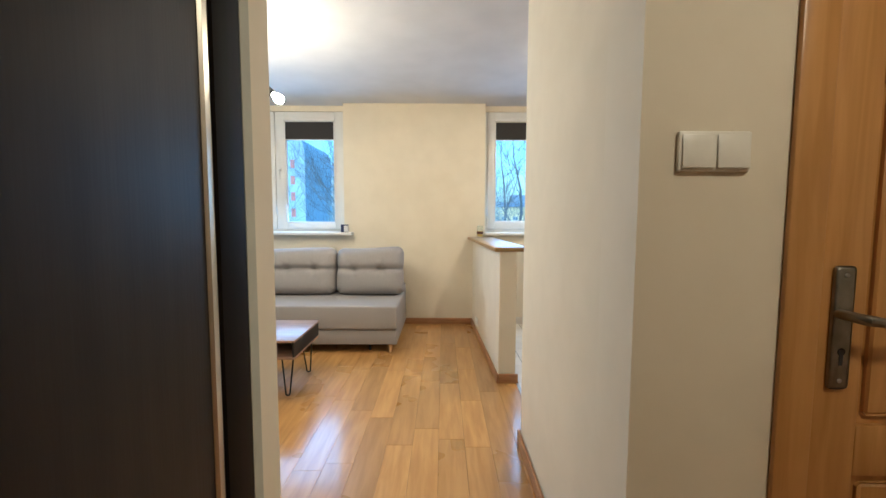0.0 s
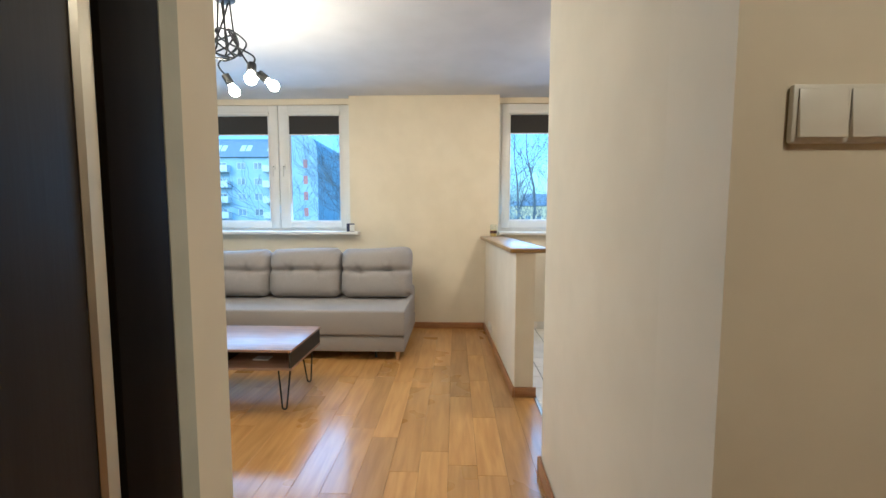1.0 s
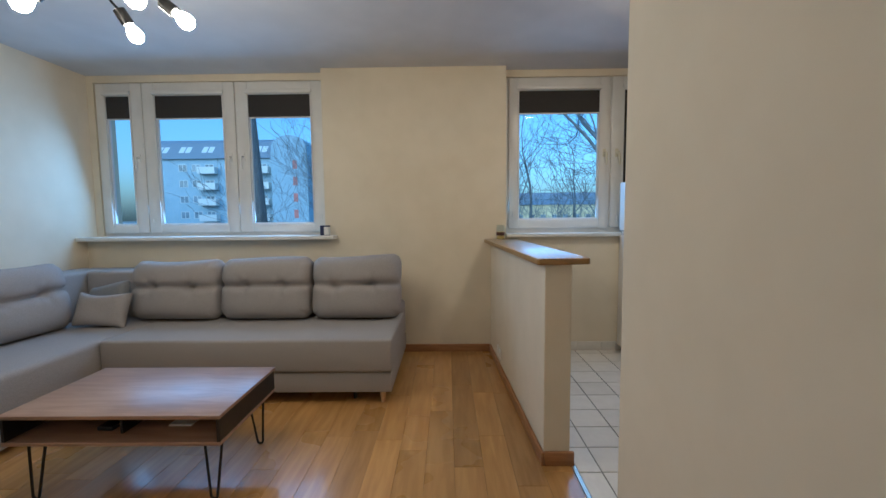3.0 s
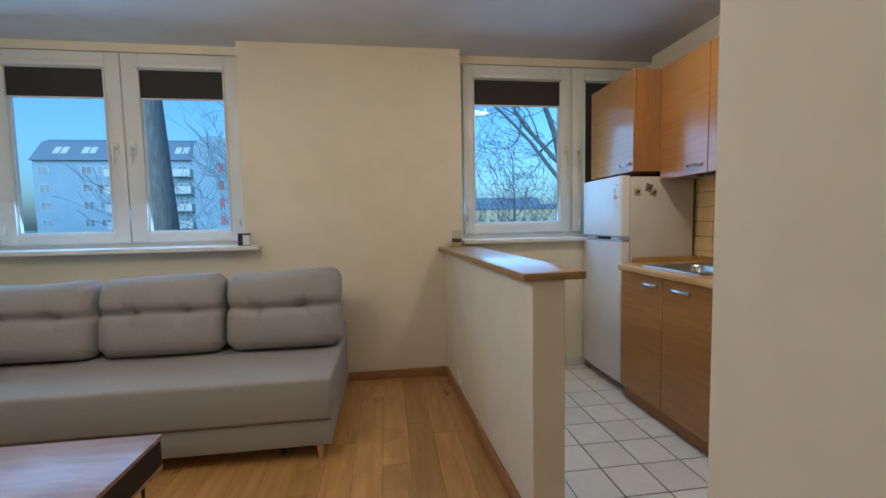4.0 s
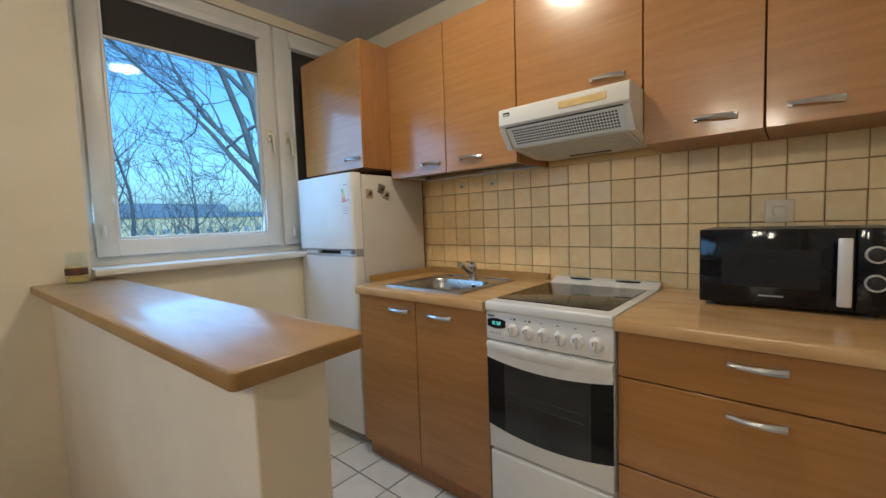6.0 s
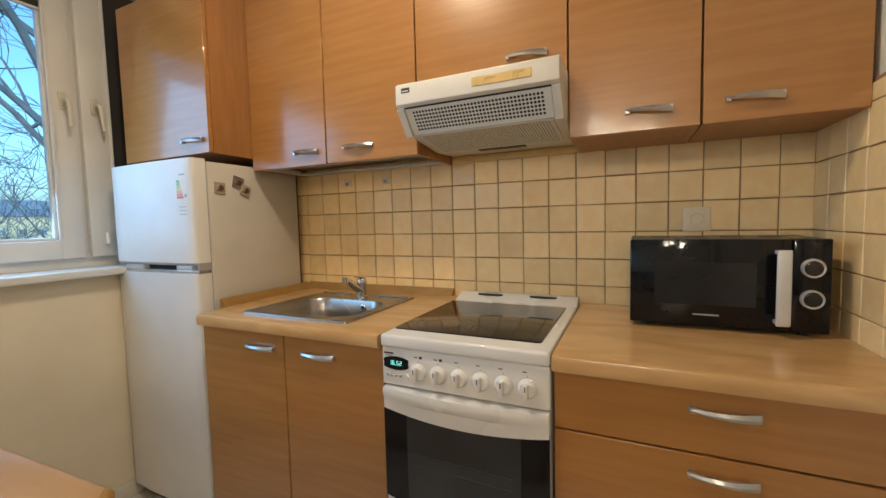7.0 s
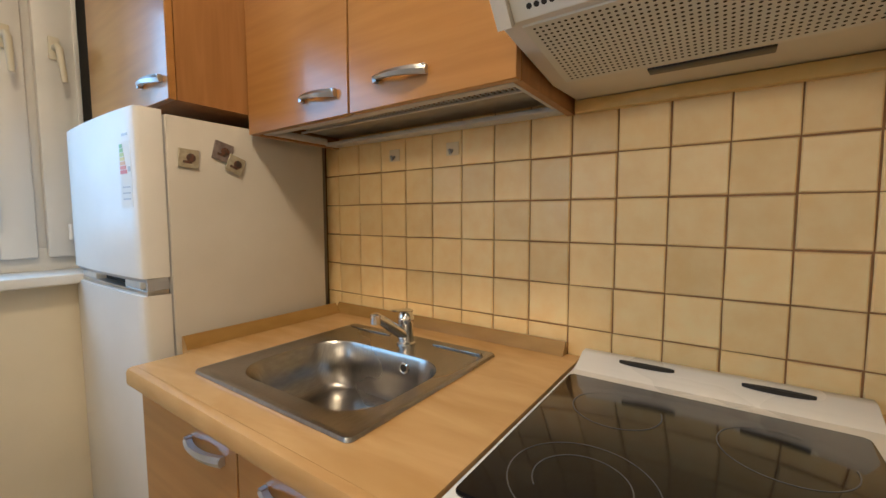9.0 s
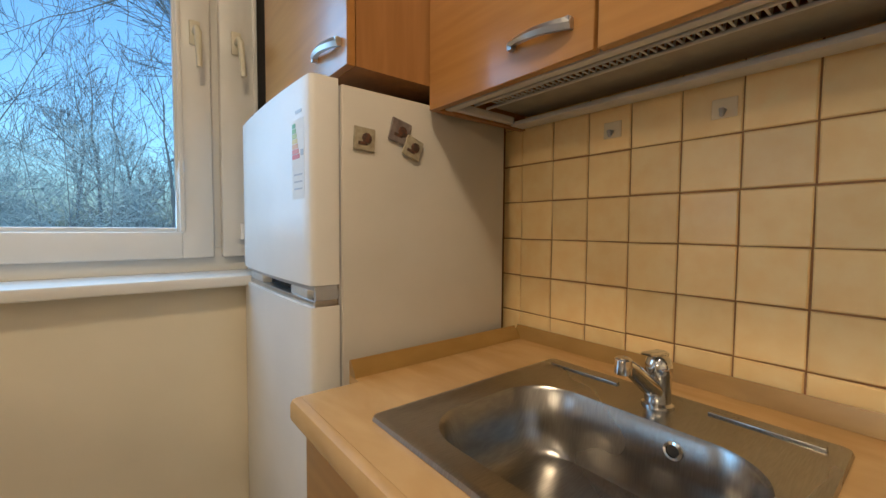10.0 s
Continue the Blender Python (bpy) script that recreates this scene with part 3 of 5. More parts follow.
for i, (p, dirn) in enumerate(BULBS):
    d = Vector(dirn).normalized()
    p = Vector(p)
    s = p - d * 0.05
    a = math.atan2(d.y, d.x)
    c = Vector((cx, cy, 0))
    top = c + Vector((0.03 * math.cos(i * 1.26), 0.03 * math.sin(i * 1.26), CEIL - 0.02))
    low = c + Vector((-0.05 * math.cos(a), -0.05 * math.sin(a), 2.19 - 0.015 * i))
    ctl = [top, top * 0.6 + low * 0.4, low + Vector((0, 0, 0.03)), low + Vector((-0.05 * math.cos(a + 0.8), -0.05 * math.sin(a + 0.8), -0.035)),
           c + Vector((0.07 * math.cos(a + 1.4), 0.07 * math.sin(a + 1.4), 2.14)), c + Vector((0.11 * math.cos(a + 0.5), 0.11 * math.sin(a + 0.5), 2.22)),
           c + Vector((0.05 * math.cos(a - 0.9), 0.05 * math.sin(a - 0.9), 2.26)), c + Vector((0.06 * math.cos(a), 0.06 * math.sin(a), 2.19)), s - d * 0.12, s - d * 0.05]
    pts = []
    for k in range(len(ctl) - 1):
        p0, p1, p2, p3 = ctl[max(k - 1, 0)], ctl[k], ctl[k + 1], ctl[min(k + 2, len(ctl) - 1)]
        for j in range(6):
            t = j / 6
            pts.append(0.5 * (2 * p1 + (p2 - p0) * t + (2 * p0 - 5 * p1 + 4 * p2 - p3) * t * t + (3 * p1 - p0 - 3 * p2 + p3) * t ** 3))
    pts.append(ctl[-1])
    arm = part("arm", tube(B(), pts, 0.0052, 8), M_BLACKM, lamp)
    part("socket", lathe(B(), s - d * 0.05, [(0.009, -0.008), (0.023, -0.003), (0.0245, 0.055), (0.02, 0.058)], 18, d), M_BLACKM, arm)
    part("bulb", lathe(B(), s, [(0.014, 0.006), (0.016, 0.016), (0.024, 0.03), (0.03, 0.047), (0.0285, 0.063), (0.018, 0.077), (0.004, 0.083)], 18, d), M_BULB, lamp, "round glowing bulb", "all")

kl = thing("kitchen_ceiling_light", "round glass ceiling light above the kitchen", "lamp", (1.69, 3.8, CEIL))
part("base_plate", lathe(B(), (1.69, 3.8, CEIL - 0.001), [(0.108, 0), (0.108, -0.015), (0.1, -0.018)], 32), M_PVC, kl)
part("diffuser", lathe(B(), (1.69, 3.8, CEIL - 0.019), [(0.106, 0), (0.104, -0.008), (0.09, -0.02), (0.05, -0.029), (0.01, -0.031)], 32), M_DISH, kl, "glowing round diffuser", "all")
hl = thing("hall_ceiling_light", "small round ceiling light in the hall", "lamp", (1.55, 0.2, CEIL))
part("diffuser", lathe(B(), (1.55, 0.2, CEIL - 0.001), [(0.12, 0), (0.12, -0.03), (0.09, -0.06), (0.01, -0.07)], 28), M_HALL, hl, "", "all")

# ---- living room: corner sofa ----


def cushion(bm, m, w, h, d, seam=True, tufts=2, seed=0, corner=0.075):
    """A stuffed cushion: width along x, front towards -y, standing on z = 0; a sewn crease with pulled buttons."""
    rnd = random.Random(seed)
    nx, nz = 44, 34
    ph = [rnd.uniform(0, 6.28) for _ in range(10)]
    seam_v = 0.1 + rnd.uniform(-0.05, 0.05)
    rc = min(corner, 0.24 * h)
    hw, hh = w / 2, h / 2
    grid = {}
    for side in (0, 1):
        for i in range(nx + 1):
            for k in range(nz + 1):
                u, v = i / nx * 2 - 1, k / nz * 2 - 1
                u, v = math.copysign(1 - (1 - abs(u)) ** 1.35, u), math.copysign(1 - (1 - abs(v)) ** 1.35, v)
                x, z = u * hw, v * hh
                # round the outline's corners
                ax, az = abs(x) - (hw - rc), abs(z) - (hh - rc)
                if ax > 0 and az > 0:
                    q = max(ax, az) / math.hypot(ax, az)
                    x, z = math.copysign(hw - rc + ax * q, x), math.copysign(hh - rc + az * q, z)
                if not seam:
                    x *= 1 - 0.07 * (1 - v * v)
                    z *= 1 - 0.1 * (1 - u * u)
                e = (1 - abs(u) ** 4) ** 0.42 * (1 - abs(v) ** 4) ** 0.42
                y = d / 2 * e
                pinch = math.exp(-((v - seam_v) / 0.12) ** 2) if seam else 0.0
                x *= 1 - 0.025 * pinch * abs(u) ** 3
                z += 0.010 * math.sin(2.2 * u + ph[0]) * max(v, 0) ** 2 - 0.012 * (1 - u * u) * max(v, 0) * (0.5 - rnd.random() * 0.02)
                if side == 0:
                    y = -y
                    sv = v - seam_v + 0.06 * (1 - u * u) - 0.03 * math.sin(3 * u + ph[3])
                    if seam:
                        y += (0.024 * math.exp(-(sv / 0.12) ** 2) + 0.034 * math.exp(-(sv / 0.04) ** 2)) * e ** 0.5
                    for t in range(tufts):
                        tu = -0.4 + 0.8 * t / max(tufts - 1, 1) + 0.04 * math.sin(ph[4 + t])
                        du, dv = u - tu, sv
                        rr_ = math.hypot(du * w, dv * h) / 0.5
                        y += 0.034 * math.exp(-(rr_ / 0.1) ** 2) + 0.012 * math.exp(-(rr_ / 0.24) ** 2)
                        y += 0.006 * math.cos(7 * math.atan2(dv, du) + ph[6 + t]) * math.exp(-((rr_ - 0.2) / 0.13) ** 2) * e
                    y += 0.007 * math.sin(3.1 * u + ph[1]) * math.sin(2.3 * v + ph[2]) * e
                # gathers along the sewn rim
                rim = max(abs(u), abs(v)) ** 14
                y += 0.0035 * math.sin(26 * (u if abs(v) > abs(u) else v) + ph[8]) * rim * e * (1 if side else -1)
                if side == 1 and (i in (0, nx) or k in (0, nz)):
                    grid[side, i, k] = grid[0, i, k]
                    continue
                grid[side, i, k] = bm.verts.new(m @ Vector((x, y, z + hh)))
    for side in (0, 1):
        for i in range(nx):
            for k in range(nz):
                q = [grid[side, i, k], grid[side, i + 1, k], grid[side, i + 1, k + 1], grid[side, i, k + 1]]
                if len(set(q)) == 4:
                    bm.faces.new(q if side == 0 else q[::-1])
    return bm


sofa = thing("corner_sofa", "light grey fabric corner sofa with loose back cushions", "sofa", (-1.0, 4.4, 0.0))
bm = B()
box(bm, -1.605, 0.29, 4.07, 4.985, 0.075, 0.208, 0.01, 2)
part("base", bm, M_SOFA, sofa)
bm = B()
box(bm, -1.568, 0.298, 4.052, 4.8, 0.212, 0.427, 0.02, 3)
part("seat", bm, M_SOFA, sofa)
bm = B()
box(bm, -1.66, 0.17, 4.74, 4.99, 0.21, 0.77, 0.03, 3)
box(bm, 0.171, 0.29, 4.75, 4.985, 0.21, 0.5, 0.03, 3)
part("backrest", bm, M_SOFA, sofa)
bm = B()
box(bm, LEFT_X + 0.05, -1.61, 2.2, 4.985, 0.03, 0.2, 0.012, 2)
part("base", bm, M_SOFA, sofa)
bm = B()
box(bm, LEFT_X + 0.3, -1.572, 2.18, 4.72, 0.203, 0.425, 0.035, 4)
part("seat", bm, M_SOFA, sofa)
bm = B()
box(bm, LEFT_X + 0.03, LEFT_X + 0.295, 2.2, 4.99, 0.2, 0.79, 0.03, 3)
box(bm, LEFT_X + 0.29, -1.67, 4.725, 4.99, 0.2, 0.79, 0.03, 3)
part("backrest", bm, M_SOFA, sofa)
for i, (x0, x1) in enumerate(((-1.755, -1.07), (-1.065, -0.38), (-0.375, 0.3))):
    m = pose((x0 + x1) / 2, 4.6, 0.43, -9, 0, (-1.5, 0.8, 0)[i])
    part("back_cushion", cushion(B(), m, x1 - x0, (0.455, 0.47, 0.48)[i], 0.29, seed=i), M_SOFA, sofa, "", "all")
for i, (y0, y1) in enumerate(((3.765, 4.43), (3.09, 3.755), (2.42, 3.08))):
    m = pose(-2.13, (y0 + y1) / 2, 0.425, -9, 0, 90 + (-5, 2, 0)[i])
    part("back_cushion", cushion(B(), m, y1 - y0, 0.48, 0.27, seed=5 + i), M_SOFA, sofa, "", "all")
for x, y in ((0.23, 4.1), (0.23, 4.9), (-1.5, 4.9), (-1.73, 2.28), (-2.4, 2.28)):
    bm = B()
    tube(bm, [(x, y, 0.0), (x, y, 0.076)], [0.012, 0.022], 14)
    part("leg", bm, M_LEGWOOD, sofa, "tapered pale wooden leg")
bm = B()
tube(bm, [(0.035, 4.16, 0.0), (0.035, 4.16, 0.076)], 0.012, 10)
part("leg", bm, M_DARKPL, sofa, "thin dark support leg")
for i, (p, rz, wd, m) in enumerate((((-1.85, 4.38, 0.425), 4, 0.36, M_SOFA), ((-1.91, 4.52, 0.425), -10, 0.34, M_PILLOW))):
    bm = B()
    cushion(bm, pose(p[0], p[1], p[2] + 0.005, -20, (4, -10)[i], rz), wd, (0.25, 0.3)[i], 0.12, False, 0, seed=20 + i, corner=0.012)
    solo("throw_pillow", bm, m, ("small pale grey throw pillow on the sofa corner", "grey throw pillow behind another in the sofa corner")[i], "pillow", group="sofa pillows", smooth="all", loc=p)

# coffee table
tb = thing("coffee_table", "brown wood-effect coffee table with black hairpin legs", "table", (-0.72, 3.39, 0.0))
part("tabletop", box(B(), -1.185, -0.27, 3.125, 3.66, 0.386, 0.402, 0.0015), M_TABLE, tb)
part("shelf", box(B(), -1.18, -0.275, 3.13, 3.655, 0.272, 0.287, 0.0015), M_TABLE, tb)
for x in (-1.178, -0.289):
    part("side_panel", box(B(), x, x + 0.013, 3.132, 3.653, 0.2875, 0.3855), M_BLACKB, tb, "black end panel", False)
part("back_panel", box(B(), -1.164, -0.29, 3.5, 3.51, 0.2875, 0.3855), M_BLACKB, tb, "", False)
part("divider", box(B(), -0.74, -0.728, 3.2, 3.499, 0.2875, 0.3855), M_BLACKB, tb, "", False)
for sx, x in ((-1, -1.12), (1, -0.34)):
    for sy, y in ((-1, 3.2), (1, 3.6)):
        bm = B()
        foot = Vector((x + sx * 0.012, y + sy * 0.012, 0.006))
        pts = [(x - sx * 0.05, y - sy * 0.01, 0.27)] + [foot + Vector((-sx * 0.014 + sx * 0.014 * math.sin(a) - sx * 0.004, 0, 0.014 - 0.014 * math.cos(a))) for a in [math.pi * k / 8 - math.pi / 2 for k in range(9)]] + [(x + sx * 0.03, y - sy * 0.01, 0.27)]
        tube(bm, pts, 0.0055, 8)
        box(bm, x - 0.06, x + 0.045, y - 0.025, y + 0.025, 0.268, 0.2715)
        part("leg", bm, M_BLACKM, tb, "black hairpin leg")
solo("booklet", box(B(), -0.575, -0.475, 3.26, 3.33, 0.287, 0.295, 0.002), M_PAPER, "small white booklet on the table shelf", "book", loc=(-0.52, 3.25, 0.287))
solo("remote_control", box(B(), -0.86, -0.79, 3.22, 3.38, 0.287, 0.307, 0.006), M_DARKPL, "dark remote control on the table shelf", "remote", loc=(-0.82, 3.3, 0.287))

# ---- kitchen ----


def handle(parent, y0, y1, x, z, tilt=0.0):
    """Bow handle of satin metal along y, standing off the front at x."""
    bm = B()
    n, rows = 14, []
    for i in range(n + 1):
        t = i / n
        out = 0.022 * math.sin(math.pi * (0.08 + 0.84 * t)) ** 0.7
        hz = 0.0045 + 0.005 * t
        y = y0 + (y1 - y0) * t
        zc = z + tilt * (t - 0.5)
        xo = x - out
        rows.append([bm.verts.new(p) for p in ((xo, y, zc + hz), (xo - 0.004, y, zc), (xo, y, zc - hz), (xo + 0.011, y, zc - hz * 0.75), (xo + 0.011, y, zc + hz * 0.75))])
    for a, b in zip(rows, rows[1:]):
        for k in range(5):
            bm.faces.new((a[k], a[(k + 1) % 5], b[(k + 1) % 5], b[k]))
    bm.faces.new(rows[0])
    bm.faces.new(rows[-1][::-1])
    for y in (y0 + 0.006 * (1 if y1 > y0 else -1), y1 - 0.006 * (1 if y1 > y0 else -1)):
        box(bm, x - 0.012, x - 0.0005, y - 0.005, y + 0.005, z - 0.006, z + 0.006)
    return part("handle", bm, M_NICKEL, parent, "satin metal bow handle")


def front(parent, name, x, y0, y1, z0, z1, hspan=None, hz=0.0, tilt=0.0, m=M_CAB):
    d = part(name, box(B(), x, x + 0.018, y0 + 0.0015, y1 - 0.0015, z0 + 0.0015, z1 - 0.0015, 0.0015, 1), m, parent)
    if hspan:
        handle(d, hspan[0], hspan[1], x, hz, tilt)
    return d


UX = 2.397
uppers = [("double wall cabinet with an open plate rack underneath", 3.728, 4.53, 1.437, None),
          ("short brown wall cabinet above the cooker hood", 3.228, 3.726, 1.632, (3.41, 3.285)),
          ("brown wood-effect wall cabinet above the microwave", 2.896, 3.226, 1.437, (3.075, 2.96)),
          ("end wall cabinet beside the tiled end wall", 2.568, 2.894, 1.437, (2.845, 2.725))]
for i, (lab, y0, y1, z0, hs) in enumerate(uppers):
    c = thing("wall_cabinet", lab, "cabinet", (2.55, (y0 + y1) / 2, z0), group="wall cabinets")
    xb = 2.701
    part("side_panel", box(B(), UX + 0.019, xb, y0 + 0.001, y0 + 0.017, z0, 2.155), M_CAB_V, c, smooth=False)
    part("side_panel", box(B(), UX + 0.019, xb, y1 - 0.017, y1 - 0.001, z0, 2.155), M_CAB_V, c, smooth=False)
    part("top_panel", box(B(), UX + 0.019, xb, y0 + 0.0172, y1 - 0.0172, 2.139, 2.155), M_CAB_V, c, smooth=False)
    part("back_panel", box(B(), xb - 0.008, xb, y0 + 0.0172, y1 - 0.0172, z0 + 0.06, 2.1388), M_CAB_V, c, smooth=False)
    zs = z0 if i > 0 else z0 + 0.3
    part("bottom_panel", box(B(), UX + 0.019, xb - 0.009, y0 + 0.0172, y1 - 0.0172, zs, zs + 0.016), M_CAB_V, c, smooth=False)
    if i == 0:
        front(c, "door", UX, 4.129, y1, z0 - 0.002, 2.157, (4.29, 4.165), 1.49, -0.008)
        front(c, "door", UX, y0, 4.127, z0 - 0.002, 2.157, (4.045, 3.91), 1.49, -0.008)
    else:
        front(c, "door", UX, y0, y1, z0 - 0.002, 2.157, hs, 1.49 if i != 1 else 1.697, -0.008)
    if i == 0:
        part("rack_rail", box(B(), UX + 0.03, UX + 0.05, y0 + 0.02, y1 - 0.02, z0 + 0.002, z0 + 0.02, 0.002), M_RACKG, c)
        bm = B()
        box(bm, xb - 0.06, xb - 0.012, y0 + 0.02, y1 - 0.02, z0 + 0.001, z0 + 0.012, 0.002)
        for y in (y0 + 0.018, y1 - 0.034):
            part("rack_end", box(B(), UX + 0.051, xb - 0.061, y, y + 0.014, z0 + 0.004, z0 + 0.022, 0.002), M_RACKG, c)
        rk = part("rack_frame", bm, M_RACKG, c, "pale plastic plate rack frame")
        part("drip_tray", box(B(), UX + 0.16, xb - 0.0125, y0 + 0.036, y1 - 0.036, z0 + 0.03, z0 + 0.036, 0.001), M_TRAY, c, "flat drip tray")
        bm = B()
        n = int((y1 - y0 - 0.09) / 0.0135)
        for k in range(n):
            y = y0 + 0.045 + k * 0.0135
            tube(bm, [(UX + 0.06, y, z0 + 0.06), (UX + 0.075, y, z0 + 0.03), (UX + 0.15, y, z0 + 0.03), (UX + 0.165, y, z0 + 0.09)], 0.0022, 5)
        for xx in (UX + 0.075, UX + 0.11, UX + 0.15):
            tube(bm, [(xx, y0 + 0.03, z0 + 0.026), (xx, y1 - 0.03, z0 + 0.026)], 0.0034, 6)
        part("wire_rack", bm, M_RACKG, c, "thin wire plate rack", kind="stuff")

c = thing("wall_cabinet", "deep brown wood-effect cabinet above the fridge", "cabinet", (2.45, 4.82, 1.49), group="wall cabinets")
part("body", box(B(), 2.224, 2.7, 4.533, 5.088, 1.492, 2.15), M_CAB_V, c, smooth=False)
front(c, "door", 2.205, 4.533, 5.088, 1.49, 2.152, (4.69, 4.56), 1.545, -0.006)

BX, CT = 2.1, 0.89
c = thing("base_cabinet", "brown wood-effect base cabinet below the sink", "cabinet", (2.4, 4.09, 0.0), group="base cabinets")
part("side_panel", box(B(), BX + 0.019, 2.69, 3.702, 3.72, 0.12, 0.848), M_CAB_V, c, smooth=False)
part("side_panel", box(B(), BX + 0.019, 2.69, 4.465, 4.483, 0.12, 0.848), M_CAB_V, c, smooth=False)
part("bottom_panel", box(B(), BX + 0.019, 2.69, 3.7202, 4.4648, 0.12, 0.138), M_CAB_V, c, smooth=False)
part("plinth", box(B(), BX + 0.035, BX + 0.052, 3.702, 4.483, 0.001, 0.1195), M_CAB_V, c, "", False)
front(c, "door", BX, 4.086, 4.483, 0.088, 0.846, (4.255, 4.125), 0.795)
front(c, "door", BX, 3.7, 4.084, 0.088, 0.846, (4.005, 3.875), 0.795)
c = thing("base_cabinet", "brown wood-effect drawer cabinet below the microwave", "cabinet", (2.4, 2.89, 0.0), group="base cabinets")
part("body", box(B(), BX + 0.019, 2.69, 2.58, 3.222, 0.12, 0.848), M_CAB_V, c, smooth=False)
part("plinth", box(B(), BX + 0.035, BX + 0.052, 2.58, 3.222, 0.001, 0.1195), M_CAB_V, c, "", False)
for z0, z1, hz in ((0.708, 0.846, 0.803), (0.43, 0.706, 0.665), (0.088, 0.428, 0.39)):
    front(c, "drawer", BX, 2.57, 3.222, z0, z1, (2.948, 2.825), hz)

# worktops


def worktop(name, label, y0, y1, hole=None):
    t = thing(name, label, "worktop", (2.38, (y0 + y1) / 2, 0.85))
    prof = [(2.08, 0.85), (2.0745, 0.8525), (2.0725, 0.858), (2.0725, 0.88), (2.0755, 0.8872), (2.083, CT), (2.7, CT), (2.7, 0.85)]
    edge = prism(B(), prof[:6] + [(2.0895, CT), (2.0895, 0.85)], "y", y0, y1)
    part("front_edge", edge, M_TOP, t, "rounded laminate front edge")
    flat = [(2.09, 0.85), (2.09, CT), (2.7, CT), (2.7, 0.85)]
    bm = B()
    if hole:
        hx0, hx1, hy0, hy1 = hole
        prism(bm, flat, "y", y0, hy0)
        prism(bm, flat, "y", hy1, y1)
        prism(bm, flat[:2] + [(hx0, CT), (hx0, 0.85)], "y", hy0, hy1)
        prism(bm, [(hx1, 0.85), (hx1, CT), (2.7, CT), (2.7, 0.85)], "y", hy0, hy1)
        # set-back end beside the fridge
        box(bm, 2.2, 2.7, y1 + 0.0005, 4.52, 0.85, CT)
    else:
        prism(bm, flat, "y", y0, y1)
    bmesh.ops.remove_doubles(bm, verts=bm.verts, dist=0.0002)
    part("slab", bm, M_TOP, t)
    return t


wt = worktop("worktop", "marbled beige-brown laminate worktop with the sink", 3.7, 4.478, (2.188, 2.47, 3.9, 4.28))
bm = B()
prism(bm, [(2.672, CT + 0.0005), (2.7, CT + 0.0005), (2.7, 0.919), (2.692, 0.921), (2.676, 0.899)], "y", 3.735, 4.52)
part("upstand", bm, M_UPSTAND, wt, "narrow laminate upstand along the tiles")
bm = B()
prism(bm, [(4.494, CT + 0.0005), (4.52, CT + 0.0005), (4.52, 0.92), (4.514, 0.922), (4.497, 0.9)], "x", 2.2, 2.6715)
part("upstand", bm, M_UPSTAND, wt, "narrow laminate upstand along the fridge")
wt = worktop("worktop", "marbled beige-brown laminate worktop with the microwave", 2.57, 3.222)

# sink
sk = thing("sink", "brushed steel inset sink with a square bowl", "sink", (2.38, 4.1, CT))


def rrect(x0, x1, y0, y1, r, n=8):
    pts = []
    for cx_, cy_, a0 in ((x1 - r, y1 - r, 0), (x0 + r, y1 - r, 90), (x0 + r, y0 + r, 180), (x1 - r, y0 + r, 270)):
        for k in range(n + 1):
            a = radians(a0 + 90 * k / n)
            pts.append((cx_ + r * math.cos(a), cy_ + r * math.sin(a)))
    return pts


bm = B()
loops = []
for x0, x1, y0, y1, r, z in ((2.143, 2.592, 3.862, 4.332, 0.012, CT + 0.001), (2.145, 2.59, 3.864, 4.33, 0.012, CT + 0.007), (2.153, 2.582, 3.872, 4.322, 0.016, CT + 0.008), (2.158, 2.577, 3.877, 4.317, 0.018, CT + 0.0055),
                             (2.19, 2.468, 3.902, 4.278, 0.085, CT + 0.0045), (2.195, 2.463, 3.907, 4.273, 0.085, CT - 0.003), (2.204, 2.459, 3.916, 4.264, 0.08, CT - 0.06),
                             (2.212, 2.456, 3.924, 4.256, 0.075, CT - 0.095), (2.226, 2.45, 3.938, 4.242, 0.068, CT - 0.108), (2.25, 2.44, 3.965, 4.215, 0.06, CT - 0.113), (2.32, 2.42, 4.015, 4.115, 0.049, CT - 0.116)):
    loops.append([bm.verts.new((x, y, z)) for x, y in rrect(x0, x1, y0, y1, r)])
for a, b in zip(loops, loops[1:]):
    for k in range(len(a)):
        bm.faces.new((a[k], a[(k + 1) % len(a)], b[(k + 1) % len(b)], b[k]))
bm.faces.new(loops[-1])
part("bowl", bm, M_STEEL, sk)
part("drain", lathe(B(), (2.372, 4.066, CT - 0.115), [(0.044, 0), (0.044, 0.003), (0.037, 0.004), (0.032, 0.0005), (0.016, 0.0005), (0.014, 0.004), (0.004, 0.006)], 28), M_STEEL, sk, "round steel drain")
dh = B()
for k in range(8):
    a = 2 * math.pi * k / 8
    tube(dh, [(2.372 + 0.024 * math.cos(a), 4.066 + 0.024 * math.sin(a), CT - 0.1148), (2.372 + 0.024 * math.cos(a), 4.066 + 0.024 * math.sin(a), CT - 0.1138)], 0.004, 8)
part("perforation", dh, M_HOLE, sk, kind="stuff")
part("overflow", lathe(B(), (2.4625, 4.03, CT - 0.024), [(0.013, 0), (0.013, 0.004), (0.009, 0.005), (0.0085, 0.002)], 20, (-1, 0, 0.1)), M_CHROME, sk)
part("overflow_hole", lathe(B(), (2.459, 4.03, CT - 0.0235), [(0.008, 0), (0.008, 0.0008)], 16, (-1, 0, 0.1)), M_HOLE, sk)
